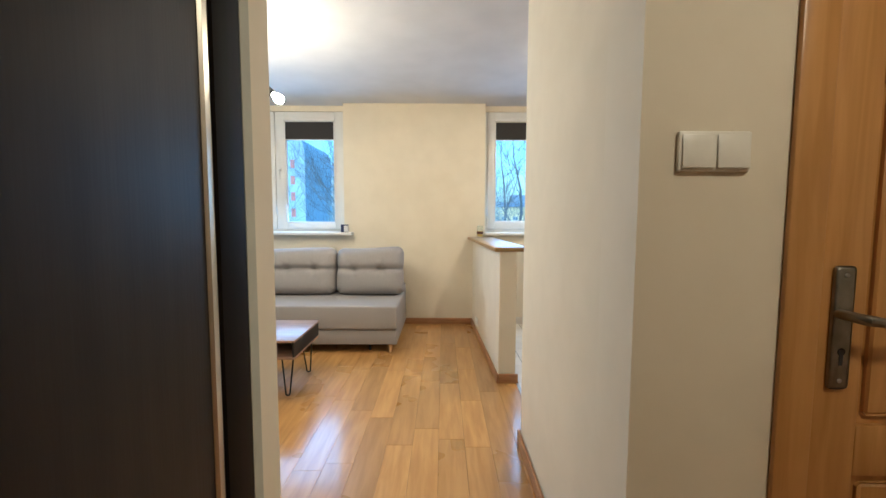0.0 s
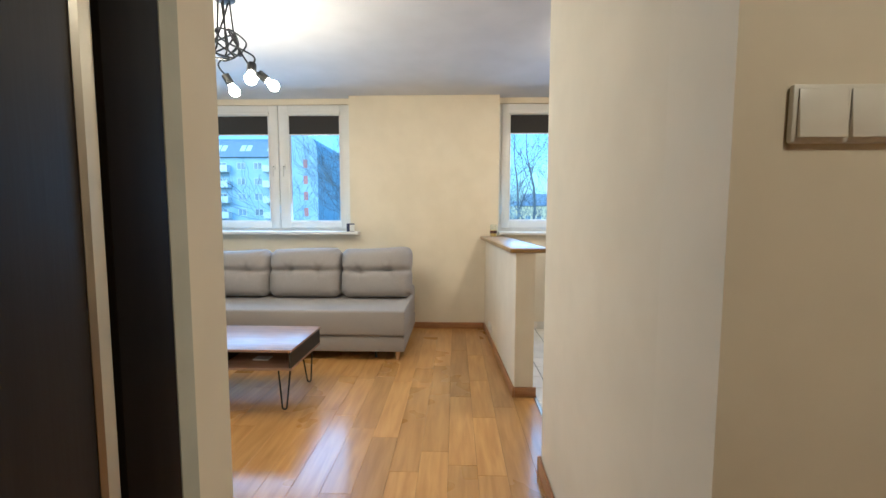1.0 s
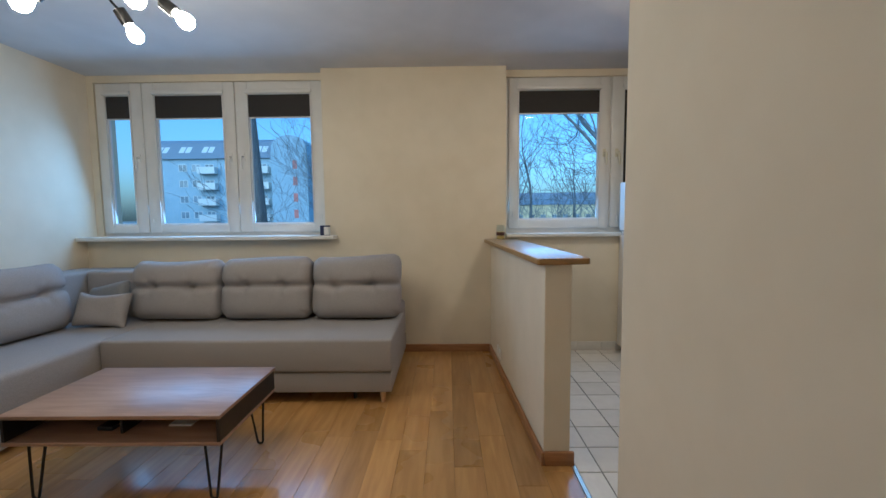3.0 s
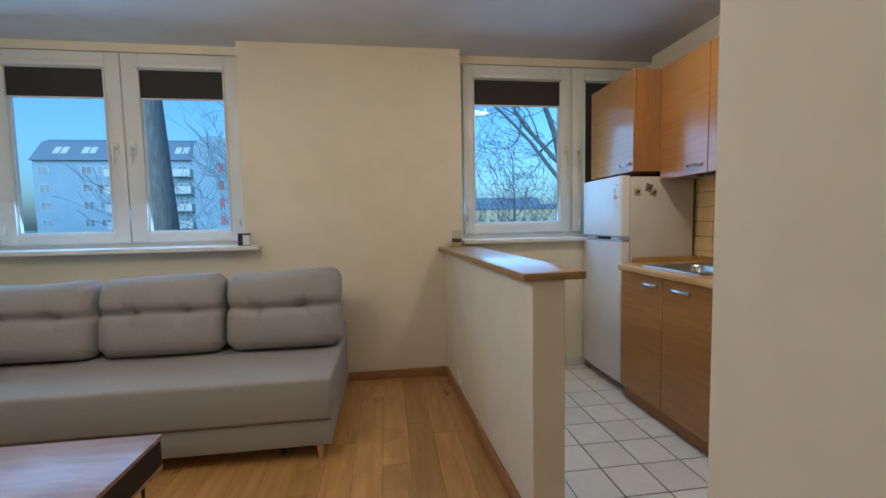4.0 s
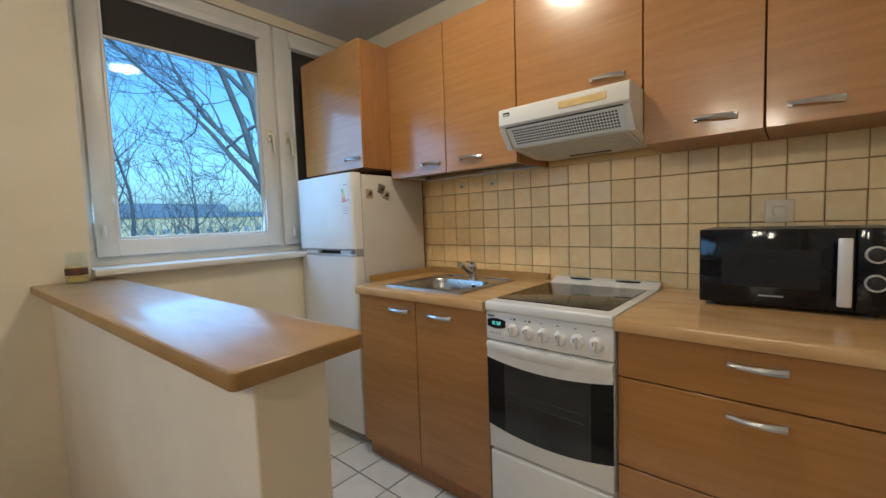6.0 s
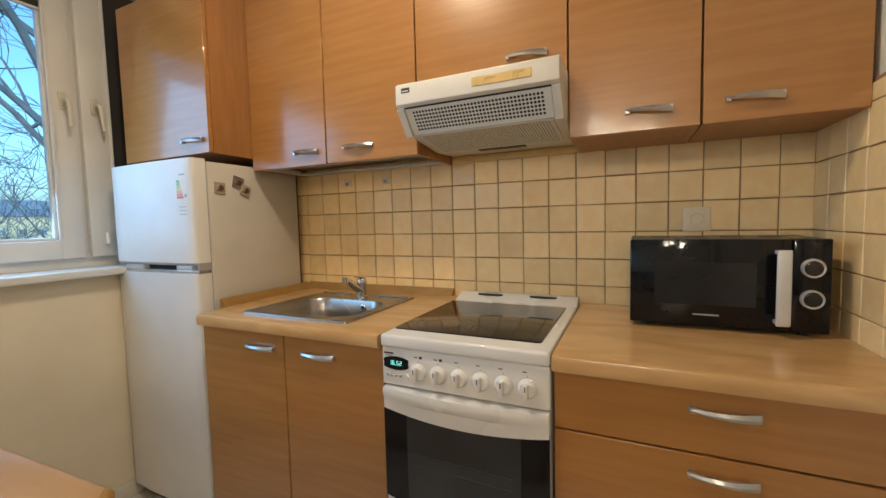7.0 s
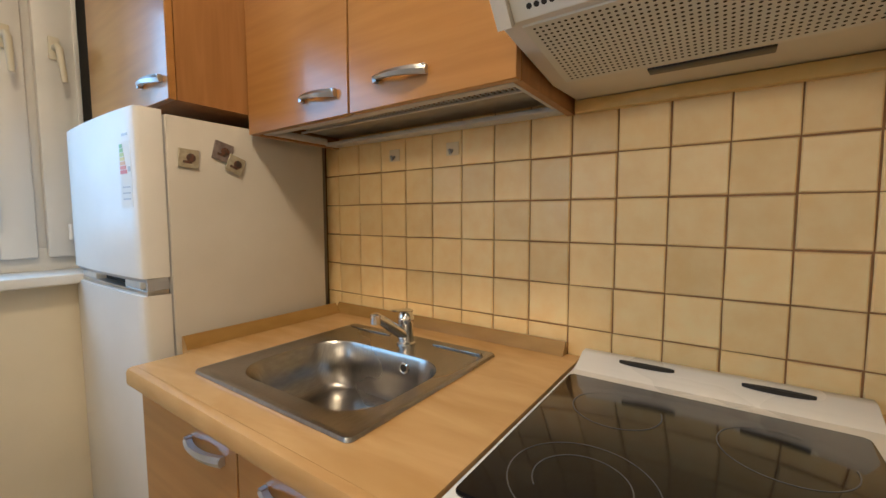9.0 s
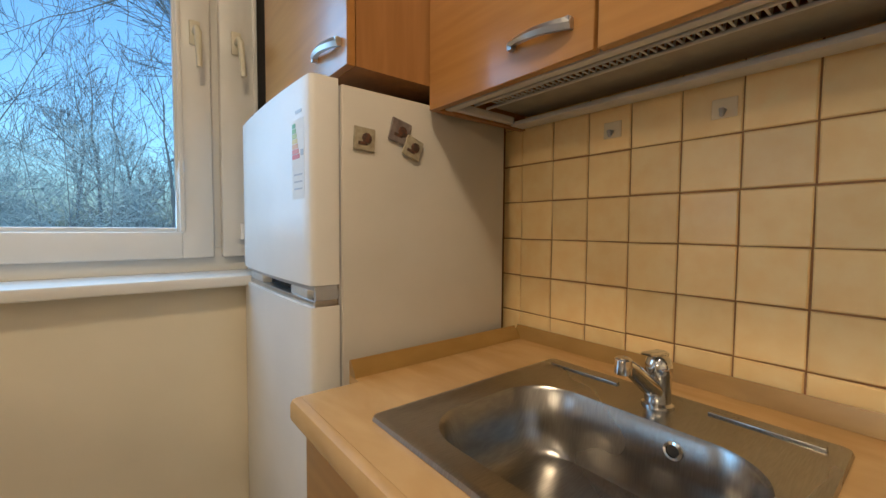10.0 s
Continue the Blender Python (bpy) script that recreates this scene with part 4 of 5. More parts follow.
for y0, y1 in ((3.885, 4.02), (4.165, 4.31)):
    part("ridge", box(B(), 2.555, 2.566, y0, y1, CT + 0.005, CT + 0.0105, 0.002), M_STEEL, sk)
fc = thing("mixer_tap", "chrome single-lever mixer tap behind the sink bowl", "tap", (2.55, 4.11, CT + 0.006))
bm = B()
lathe(bm, (2.55, 4.11, CT + 0.0062), [(0.027, 0), (0.027, 0.005), (0.022, 0.009), (0.0215, 0.058), (0.023, 0.06), (0.023, 0.078), (0.02, 0.09), (0.012, 0.097), (0.003, 0.098)], 28)
part("body", bm, M_CHROME, fc)
bm = B()
tube(bm, [(2.552, 4.11, CT + 0.028), (2.52, 4.113, CT + 0.05), (2.46, 4.118, CT + 0.093), (2.436, 4.12, CT + 0.108)], [0.017, 0.0165, 0.014, 0.0125], 16)
part("spout", bm, M_CHROME, fc)
part("aerator", lathe(B(), (2.437, 4.12, CT + 0.088), [(0.011, 0), (0.014, 0.001), (0.014, 0.026), (0.011, 0.029), (0.003, 0.03)], 20), M_CHROME, fc)
bm = B()
prism(bm, [(2.572, CT + 0.096), (2.575, CT + 0.104), (2.56, CT + 0.111), (2.5, CT + 0.117), (2.492, CT + 0.114), (2.5, CT + 0.11), (2.545, CT + 0.1)], "y", 4.101, 4.119, 0.003)
part("lever", bm, M_CHROME, fc)
fc.location = (2.53, 4.083, CT + 0.005)
fc.scale = (0.85, 0.9, 0.85)

# cooker
SY0, SY1, SX = 3.226, 3.694, 2.085
ck = thing("cooker", "white freestanding electric cooker with glass hob", "cooker", (2.38, 3.46, 0.0))
part("body", box(B(), SX + 0.03, 2.66, SY0 + 0.002, SY1 - 0.002, 0.05, 0.86, 0.003), M_ENAMEL, ck)
bm = B()
box(bm, SX - 0.008, 2.69, SY0, SY1, 0.858, 0.894, 0.008, 3)
prism(bm, [(2.6, 0.893), (2.63, 0.9), (2.67, 0.915), (2.692, 0.915), (2.692, 0.86), (2.6, 0.86)], "y", SY0 + 0.004, SY1 - 0.004, 0.003)
part("top", bm, M_ENAMEL, ck)
for y in (3.355, 3.56):
    part("vent_slot", prism(B(), [(2.654 + 0.006 * math.cos(a), y + 0.05 * math.sin(a)) for a in [2 * math.pi * k / 20 for k in range(20)]], "z", 0.9, 0.9145), M_HOLE, ck)
hob = part("hob", prism(B(), rrect(2.14, 2.573, SY0 + 0.032, SY1 - 0.009, 0.012, 4), "z", 0.892, 0.8962, 0.0012), M_BLKGLASS, ck, "black glass hob plate")
for hx, hy, rs in ((2.24, 3.567, (0.086, 0.056)), (2.46, 3.575, (0.066,)), (2.23, 3.357, (0.084,)), (2.45, 3.365, (0.072,))):
    for r in rs:
        bm = B()
        a0 = hx * 40 + r * 30
        lo, hi = [], []
        for k in range(41):
            a = a0 + 5.2 * k / 40
            lo.append(bm.verts.new((hx + r * math.cos(a), hy + r * math.sin(a), 0.8965)))
            hi.append(bm.verts.new((hx + (r + 0.0016) * math.cos(a), hy + (r + 0.0016) * math.sin(a), 0.8965)))
        for k in range(40):
            bm.faces.new((lo[k], lo[k + 1], hi[k + 1], hi[k]))
        part("ring_mark", bm, M_RING, hob, "", False)
bm = B()
for dx, dy in ((0, 0), (0, 0.02), (0.02, 0), (0.02, 0.02)):
    tube(bm, [(2.2 + dx, 3.46 + dy, 0.8962), (2.2 + dx, 3.46 + dy, 0.8967)], 0.006, 10)
part("heat_mark", bm, M_RING, hob)
panel = part("control_panel", box(B(), SX, SX + 0.028, SY0 + 0.001, SY1 - 0.001, 0.75, 0.857, 0.005, 3), M_ENAMEL, ck)
bm = B()
prism(bm, [(3.577 + 0.043 * math.cos(a) * (1 - 0.12 * math.cos(4 * a)), 0.804 + 0.019 * math.sin(a)) for a in [2 * math.pi * k / 28 for k in range(28)]], "x", SX - 0.002, SX + 0.001)
bmesh.ops.translate(bm, verts=bm.verts, vec=(0, 0.07, 0.01))
clock = part("clock", bm, M_BLKGLASS, panel, "black clock display showing 16.52")
SEG = {"1": "bc", "6": "afgedc", "5": "afgcd", "2": "abged"}
bm = B()
ypos = 3.668
for ch in "16.52":
    if ch == ".":
        box(bm, SX - 0.003, SX - 0.0022, ypos - 0.0015, ypos, 0.809, 0.8105)
        ypos -= 0.0035
        continue
    hgt, wid, th = 0.0118, 0.0066, 0.0011
    zb = 0.809
    rects = {"a": (0, wid, hgt - th, hgt), "d": (0, wid, 0, th), "g": (0, wid, hgt / 2 - th / 2, hgt / 2 + th / 2), "f": (0, th, hgt / 2, hgt), "e": (0, th, 0, hgt / 2), "b": (wid - th, wid, hgt / 2, hgt), "c": (wid - th, wid, 0, hgt / 2)}
    for s in SEG[ch]:
        a, b, c0, c1 = rects[s]
        box(bm, SX - 0.003, SX - 0.0022, ypos - b, ypos - a, zb + c0, zb + c1)
    ypos -= 0.0098
part("digits", bm, M_LED, clock, "green glowing digits", False)
for k in range(4):
    part("clock_button", tube(B(), [(SX + 0.001, 3.675 - 0.014 * k, 0.779), (SX - 0.004, 3.675 - 0.014 * k, 0.779)], 0.0035, 10), M_GREYPL, panel)
part("clock_button", tube(B(), [(SX + 0.001, 3.615, 0.779), (SX - 0.005, 3.615, 0.779)], 0.008, 12), M_ENAMEL, panel)
bm = B()
box(bm, SX - 0.0008, SX + 0.0005, 3.655, 3.685, 0.838, 0.843)
box(bm, SX - 0.0008, SX + 0.0005, 3.66, 3.68, 0.833, 0.8345)
part("maker_mark", bm, M_INK, panel, "plain dark maker's mark bar", False)
for k in range(6):
    y = 3.578 - 0.0595 * k
    bm = B()
    lathe(bm, (SX + 0.001, y, 0.797), [(0.0245, 0), (0.024, 0.004), (0.02, 0.012), (0.017, 0.015)], 24, (-1, 0, 0))
    box(bm, SX - 0.03, SX - 0.012, y - 0.0055, y + 0.0055, 0.778, 0.815, 0.004, 2)
    kn = part("knob", bm, M_ENAMEL, panel, "white round knob")
    bm = B()
    box(bm, SX - 0.0306, SX - 0.0298, y - 0.0012, y + 0.0012, 0.8, 0.813)
    part("pointer", bm, M_INK, kn, "", False)
    bm = B()
    box(bm, SX - 0.0008, SX + 0.0005, y - 0.001, y + 0.001, 0.8255, 0.8275)
    box(bm, SX - 0.0008, SX + 0.0005, y + 0.002, y + 0.012, 0.836, 0.8385)
    if k < 2:
        box(bm, SX - 0.0008, SX + 0.0005, y - 0.012, y - 0.004, 0.834, 0.841)
    part("symbol", bm, M_INK, panel, "", False)

# oven door with a bulging handle strip
od = part("oven_door", box(B(), SX + 0.002, SX + 0.03, SY0 + 0.003, SY1 - 0.003, 0.33, 0.745, 0.004), M_ENAMEL, ck)
bm = B()
n = 20
rows = []
for i in range(n + 1):
    t = i / n
    y = SY0 + 0.004 + (SY1 - SY0 - 0.008) * t
    bow = 1 - (2 * t - 1) ** 2
    zb = 0.682 - 0.022 * bow
    xo = SX - 0.004 - 0.022 * bow
    rows.append([bm.verts.new(p) for p in ((SX + 0.004, y, 0.744), (xo, y, 0.742), (xo - 0.004, y, 0.73), (xo + 0.002, y, 0.712), (SX - 0.002 - 0.006 * bow, y, 0.7), (SX - 0.002 - 0.004 * bow, y, zb), (SX + 0.004, y, zb - 0.002))])
for a, b in zip(rows, rows[1:]):
    for k in range(7):
        bm.faces.new((a[k], a[(k + 1) % 7], b[(k + 1) % 7], b[k]))
bm.faces.new(rows[0])
bm.faces.new(rows[-1][::-1])
part("handle", bm, M_ENAMEL, od, "bulging white oven handle")
bm = B()
prism(bm, [(SY0 + 0.003, 0.69)] + [(SY0 + 0.003 + (SY1 - SY0 - 0.006) * k / 20, 0.425 - 0.028 * (1 - (k / 10 - 1) ** 2)) for k in range(21)] + [(SY1 - 0.003, 0.69)], "x", SX - 0.0015, SX + 0.003)
og = part("oven_glass", bm, M_BLKGLASS, od, "black oven door glass")
bm = B()
prism(bm, [(3.298, 0.68)] + [(3.298 + 0.32 * k / 12, 0.414 - 0.014 * (1 - (k / 6 - 1) ** 2)) for k in range(13)] + [(3.618, 0.68)], "x", SX - 0.0022, SX - 0.001)
part("oven_window", bm, M_OVENGLASS, og, "grey see-through oven window")
bm = B()
for z in (0.53, 0.56):
    tube(bm, [(SX - 0.0024, 3.32, z), (SX - 0.0024, 3.6, z + 0.006)], 0.0012, 5)
part("oven_shelf", bm, M_SHELF, og)
bm = B()
box(bm, SX + 0.001, SX + 0.03, SY0 + 0.002, SY1 - 0.002, 0.04, 0.322, 0.014, 4)
part("drawer", bm, M_ENAMEL, ck)
for x in (SX + 0.06, 2.6):
    for y in (SY0 + 0.04, SY1 - 0.04):
        part("foot", tube(B(), [(x, y, 0.0), (x, y, 0.055)], 0.018, 12), M_DARKPL, ck)
bm = B()
box(bm, SX + 0.012, SX + 0.014, 3.45, 3.48, 0.744, 0.751, 0.0005, 1)
part("latch", bm, M_DARKPL, ck)

# cooker hood
hd = thing("cooker_hood", "white slim cooker hood with perforated grille", "hood", (2.45, 3.475, 1.46))
HY0, HY1 = 3.228, 3.722
bm = B()
prism(bm, [(2.25, 1.563), (2.25, 1.622), (2.262, 1.629), (2.69, 1.629), (2.69, 1.465), (2.54, 1.458), (2.324, 1.486), (2.268, 1.556)], "y", HY0, HY1, 0.003)
part("body", bm, M_HOODW, hd)


def slant(u, y, lift=0.0):
    """A point of the sloping front, u from its upper edge (0) to its lower edge (1)."""
    x0, z0, x1, z1 = 2.268, 1.556, 2.324, 1.486
    n = Vector((z1 - z0, 0, x0 - x1)).normalized()
    p = Vector((x0 + (x1 - x0) * u, y, z0 + (z1 - z0) * u))
    return p + n * lift


def sheet(bm, u0, u1, y0, y1, lift, thick):
    vs = []
    for l in (lift, lift + thick):
        vs.append([bm.verts.new(slant(u, y, l)) for u, y in ((u0, y0), (u1, y0), (u1, y1), (u0, y1))])
    a, b = vs
    bm.faces.new(a)
    bm.faces.new(b[::-1])
    for k in range(4):
        bm.faces.new((a[k], b[k], b[(k + 1) % 4], a[(k + 1) % 4]))


bm = B()
sheet(bm, 0.02, 0.98, HY0 + 0.025, HY1 - 0.025, 0.0005, 0.004)
gr = part("grille", bm, M_HOODG, hd, "pale metal perforated grille")
bm = B()
for r in range(6):
    for k in range(38):
        u, y = 0.17 + 0.128 * r, HY0 + 0.05 + (HY1 - HY0 - 0.1) * k / 37
        ring = [slant(u + 0.046 * math.cos(a), y + 0.0043 * math.sin(a), 0.0047) for a in [2 * math.pi * j / 8 for j in range(8)]]
        bm.faces.new([bm.verts.new(p) for p in ring])
part("perforation", bm, M_HOLE, gr, "", False, "stuff")
# Dark sheet laid on the surface in place of the slot's shade.
bm = B()
sheet(bm, -0.03, 0.012, HY0 + 0.024, HY1 - 0.024, 0.0006, 0.0046)
part("shadow_gap", bm, M_HOLE, hd, "dark strip drawn as the shaded slot above the grille", False)
for y in (HY0, HY1 - 0.022):
    bm = B()
    sheet(bm, -0.02, 1.02, y, y + 0.022, 0.0, 0.012)
    part("side_clip", bm, M_HOODW, hd)
bm = B()
prism(bm, [(2.334, 1.4845), (2.528, 1.4595), (2.528, 1.4565), (2.334, 1.4815)], "y", HY0 + 0.03, HY1 - 0.03)
fl = part("filter", bm, M_HOODG, hd, "perforated metal filter underneath")
bm = B()
for i in range(18):
    for k in range(46):
        x = 2.344 + 0.0102 * i
        y = HY0 + 0.04 + (HY1 - HY0 - 0.08) * (k + 0.5) / 46
        z = 1.4811 - (x - 2.334) * 0.1289
        bm.faces.new([bm.verts.new((x + 0.0025 * math.cos(a), y + 0.0025 * math.sin(a), z - 0.00033 * math.cos(a))) for a in [2 * math.pi * j / 6 for j in range(6)]])
part("perforation", bm, M_HOLE, fl, "", False, "stuff")
bm = B()
box(bm, 2.542, 2.572, 3.39, 3.56, 1.4545, 1.4635, 0.002)
part("lamp_slot", bm, M_DARKPL, hd, "dark lamp slot")
bm = B()
box(bm, 2.2475, 2.251, 3.3, 3.47, 1.581, 1.606, 0.001, 1)
sp = part("slider_panel", bm, M_YELLOW, hd, "yellowed switch strip")
bm = B()
for y0, y1, z0, z1 in ((3.455, 3.462, 1.585, 1.592), (3.43, 3.434, 1.585, 1.598), (3.418, 3.421, 1.588, 1.598), (3.4, 3.43, 1.597, 1.599), (3.35, 3.353, 1.588, 1.6), (3.337, 3.34, 1.588, 1.6), (3.32, 3.352, 1.5995, 1.6015)):
    part("slider", box(B(), 2.2455, 2.248, y0, y1, z0, z1), M_YELLOW, sp, "", False)
bm = B()
box(bm, 2.2478, 2.2505, 3.672, 3.7, 1.597, 1.611)
mk = part("maker_mark", bm, M_INK, hd, "plain dark maker's mark", False)
bm = B()
box(bm, 2.247, 2.248, 3.675, 3.697, 1.6, 1.603)
part("mark_bar", bm, M_HOODW, mk, "", False)
solo("batten", box(B(), 2.68, 2.701, 3.23, 3.724, 1.437, 1.4635, 0.003), M_YELLOW, "yellow-brown wooden batten below the hood", "batten", loc=(2.69, 3.47, 1.437))

# fridge
fr = thing("fridge", "white two-door fridge-freezer with a grey handle strip", "fridge", (2.4, 4.82, 0.0))
FY0, FY1 = 4.548, 5.085
part("cabinet", box(B(), 2.2, 2.66, FY0, FY1, 0.03, 1.458, 0.004), M_FRIDGE_SHADED, fr)


def fridge_door(z0, z1):
    bm = B()
    n = 12
    poly = [(2.194, FY0 + 0.002), (2.15, FY0 + 0.002), (2.142, FY0 + 0.006)]
    poly += [(2.138 - 0.008 * (1 - (2 * k / n - 1) ** 2), FY0 + 0.012 + (FY1 - FY0 - 0.024) * k / n) for k in range(n + 1)]
    poly += [(2.142, FY1 - 0.006), (2.15, FY1 - 0.002), (2.194, FY1 - 0.002)]
    return prism(bm, poly, "z", z0, z1, 0.0)


d1 = part("freezer_door", fridge_door(1.066, 1.466), M_FRIDGE, fr)
d2 = part("fridge_door", fridge_door(0.065, 1.024), M_FRIDGE, fr)
part("door_gasket", box(B(), 2.194, 2.2, FY0 + 0.006, FY1 - 0.006, 0.065, 1.455), M_GREYPL, fr, "", False)
bm = B()
n = 12
poly = [(2.19, FY0 + 0.002)] + [(2.145 - 0.007 * (1 - (2 * k / n - 1) ** 2), FY0 + 0.004 + (FY1 - FY0 - 0.008) * k / n) for k in range(n + 1)] + [(2.19, FY1 - 0.002)]
prism(bm, poly, "z", 1.024, 1.0365, 0.0015)
hs = part("handle_strip", bm, M_NICKEL, fr, "grey plastic handle strip")
part("handle_lip", prism(B(), poly, "z", 1.0565, 1.0655), M_GREYPL, fr, "grey lip under the freezer door")
part("gap", box(B(), 2.163, 2.193, FY0 + 0.012, FY1 - 0.012, 1.0366, 1.0564), M_HOLE, fr, "", False)
part("strip_end", box(B(), 2.146, 2.192, FY0 + 0.003, FY0 + 0.0115, 1.0366, 1.0564), M_GREYPL, fr, "", False)
for i, j in ((2, 4), (9, 12)):
    part("handle_pocket", prism(B(), [(x + 0.003, y) for x, y in poly[i:j + 1]] + [(2.1625, poly[j][1] + 0.01), (2.1625, poly[i][1] - 0.01)], "z", 1.0367, 1.0545, 0.001), M_SILVER, hs, "pale grip pocket")
bm = B()
box(bm, 2.22, 2.64, FY0 + 0.02, FY1 - 0.02, 0.0, 0.032)
part("base", bm, M_DARKPL, fr, "", False)
# stickers on the freezer door
def dx(y):
    return 2.138 - 0.008 * (1 - (2 * (y - FY0 - 0.012) / (FY1 - FY0 - 0.024) - 1) ** 2)


for name, y0, y1, z0, z1, m in [("brand_mark", 4.59, 4.62, 1.402, 1.408, M_GREYPL), ("energy_label", 4.578, 4.638, 1.235, 1.39, M_PAPER)]:
    bm = B()
    prism(bm, [(dx(y0) - 0.0006, y0), (dx(y1) - 0.0006, y1), (dx(y1) + 0.001, y1), (dx(y0) + 0.001, y0)], "z", z0, z1)
    lb = part(name, bm, m, d1, "paper energy label" if m is M_PAPER else "grey maker's mark bar", False)
for k, (c, wd) in enumerate((((0.2, 0.45, 0.25), 0.016), ((0.3, 0.52, 0.25), 0.019), ((0.5, 0.58, 0.25), 0.022), ((0.66, 0.58, 0.25), 0.025), ((0.66, 0.42, 0.25), 0.028), ((0.64, 0.26, 0.22), 0.032), ((0.6, 0.18, 0.17), 0.036))):
    m = mat("label_colour", c, c, 20, rough=0.6)
    y1 = 4.636
    y0 = y1 - wd
    zz = 1.384 - 0.0102 * k
    bm = B()
    prism(bm, [(dx(y0) - 0.0012, y0), (dx(y1) - 0.0012, y1), (dx(y1) + 0.0005, y1), (dx(y0) + 0.0005, y0)], "z", zz - 0.0085, zz)
    part("label_bar", bm, m, lb, "", False)
bm = B()
prism(bm, [(dx(4.582) - 0.0012, 4.582), (dx(4.594) - 0.0012, 4.594), (dx(4.594), 4.594), (dx(4.582), 4.582)], "z", 1.318, 1.33)
for k in range(3):
    prism(bm, [(dx(4.588) - 0.0011, 4.588), (dx(4.628) - 0.0011, 4.628), (dx(4.628), 4.628), (dx(4.588), 4.588)], "z", 1.281 - 0.014 * k, 1.284 - 0.014 * k)
part("label_print", bm, M_GREYPL, lb, "", False, "stuff")
for i, (x, z, rot, s) in enumerate(((2.247, 1.357, 3, 0.047), (2.332, 1.384, 14, 0.05), (2.363, 1.353, 20, 0.045))):
    mg = thing("fridge_magnet", ("square souvenir magnet on the fridge side", "grey tilted souvenir magnet on the fridge side", "small pale souvenir magnet on the fridge side")[i], "magnet", (x, FY0, z), group="fridge magnets")
    bm = B()
    box(bm, -s / 2, s / 2, -0.005, 0, -s / 2, s / 2, 0.0015, 1)
    bmesh.ops.transform(bm, verts=bm.verts, matrix=pose(x, FY0 - 0.0005 - 0.003 * (i == 2), z, 0, rot, 0))
    part("tile", bm, (M_MAGNET, M_MAGNET_G, M_MAGNET)[i], mg)
    bm = B()
    lathe(bm, (0.004, -0.005, 0.002), [(0.011, 0), (0.011, 0.002), (0.006, 0.003)], 9, (0, -1, 0))
    box(bm, -0.014, 0.006, -0.0065, -0.005, -0.012, -0.006)
    bmesh.ops.transform(bm, verts=bm.verts, matrix=pose(x, FY0 - 0.0005 - 0.003 * (i == 2), z, 0, rot, 0))
    part("motif", bm, M_MAGNET_D, mg)

# microwave
mw = thing("microwave", "black microwave oven with silver handle on the worktop", "microwave", (2.55, 2.84, CT))
MX, MY0, MY1, MZ0, MZ1 = 2.42, 2.617, 3.06, 0.905, 1.138
part("body", box(B(), MX + 0.02, 2.67, MY0 + 0.003, MY1 - 0.003, MZ0, MZ1, 0.004), M_DARKPL, mw)
part("door", box(B(), MX, MX + 0.02, 2.695, MY1, MZ0 - 0.002, MZ1, 0.004), M_BLKGLASS, mw)
part("door_window", box(B(), MX - 0.0008, MX + 0.001, 2.765, 2.998, 0.96, 1.075), M_MWGLASS, mw, "dark grey door window", False)
part("control_panel", box(B(), MX, MX + 0.02, MY0, 2.693, MZ0 - 0.002, MZ1, 0.004), M_BLKGLASS, mw)
bm = B()
box(bm, MX - 0.034, MX - 0.024, 2.702, 2.732, 0.922, 1.112, 0.004, 3)
box(bm, MX - 0.026, MX + 0.002, 2.704, 2.73, 0.924, 0.934, 0.002)
box(bm, MX - 0.026, MX + 0.002, 2.704, 2.73, 1.1, 1.11, 0.002)
part("handle", bm, M_SILVER, mw, "silver upright handle")
for z in (1.066, 0.989):
    part("dial", lathe(B(), (MX + 0.001, 2.655, z), [(0.018, 0), (0.018, 0.012), (0.015, 0.015), (0.005, 0.016)], 28, (-1, 0, 0)), M_DARKPL, mw)
    part("dial_ring", lathe(B(), (MX + 0.0, 2.655, z), [(0.0235, 0), (0.0235, 0.01), (0.021, 0.013), (0.0185, 0.0115), (0.0185, 0.001)], 32, (-1, 0, 0)), M_SILVER, mw, "silver dial ring")
bm = B()
box(bm, MX - 0.0008, MX + 0.001, 2.845, 2.905, 0.932, 0.936)
part("maker_mark", bm, M_GREYPL, mw, "plain grey maker's mark bar", False)
for k in range(4):
    part("vent", box(B(), 2.56, 2.58, 2.68 + 0.09 * k, 2.73 + 0.09 * k, MZ1 - 0.001, MZ1 + 0.001), M_HOLE, mw, "", False)
bm = B()
for r in range(9):
    for k in range(7):
        c = Vector((2.462 + 0.012 * k, MY1 - 0.0026, 0.965 + 0.012 * r))
        bm.faces.new([bm.verts.new(c + Vector((0.0035 * math.cos(a), 0, 0.0035 * math.sin(a)))) for a in [2 * math.pi * j / 6 for j in range(6)]])
part("perforation", bm, M_HOLE, mw, "", False, "stuff")
for x in (2.46, 2.64):
    for y in (2.66, 3.02):
        part("foot", tube(B(), [(x, y, CT + 0.0005), (x, y, MZ0 + 0.002)], 0.012, 10), M_DARKPL, mw)

# small things
jar = thing("candle_jar", "glass candle jar with brown label on the bar top", "candle", (1.11, 5.03, 0.996))
bm = B()
lathe(bm, (1.11, 5.03, 0.9965), [(0.034, 0), (0.037, 0.004), (0.037, 0.102), (0.0335, 0.11), (0.035, 0.113), (0.035, 0.124), (0.0325, 0.124), (0.032, 0.11), (0.0345, 0.1), (0.0345, 0.006), (0.005, 0.005)], 28)
part("glass", bm, M_JAR, jar, "clear jar glass", "all")
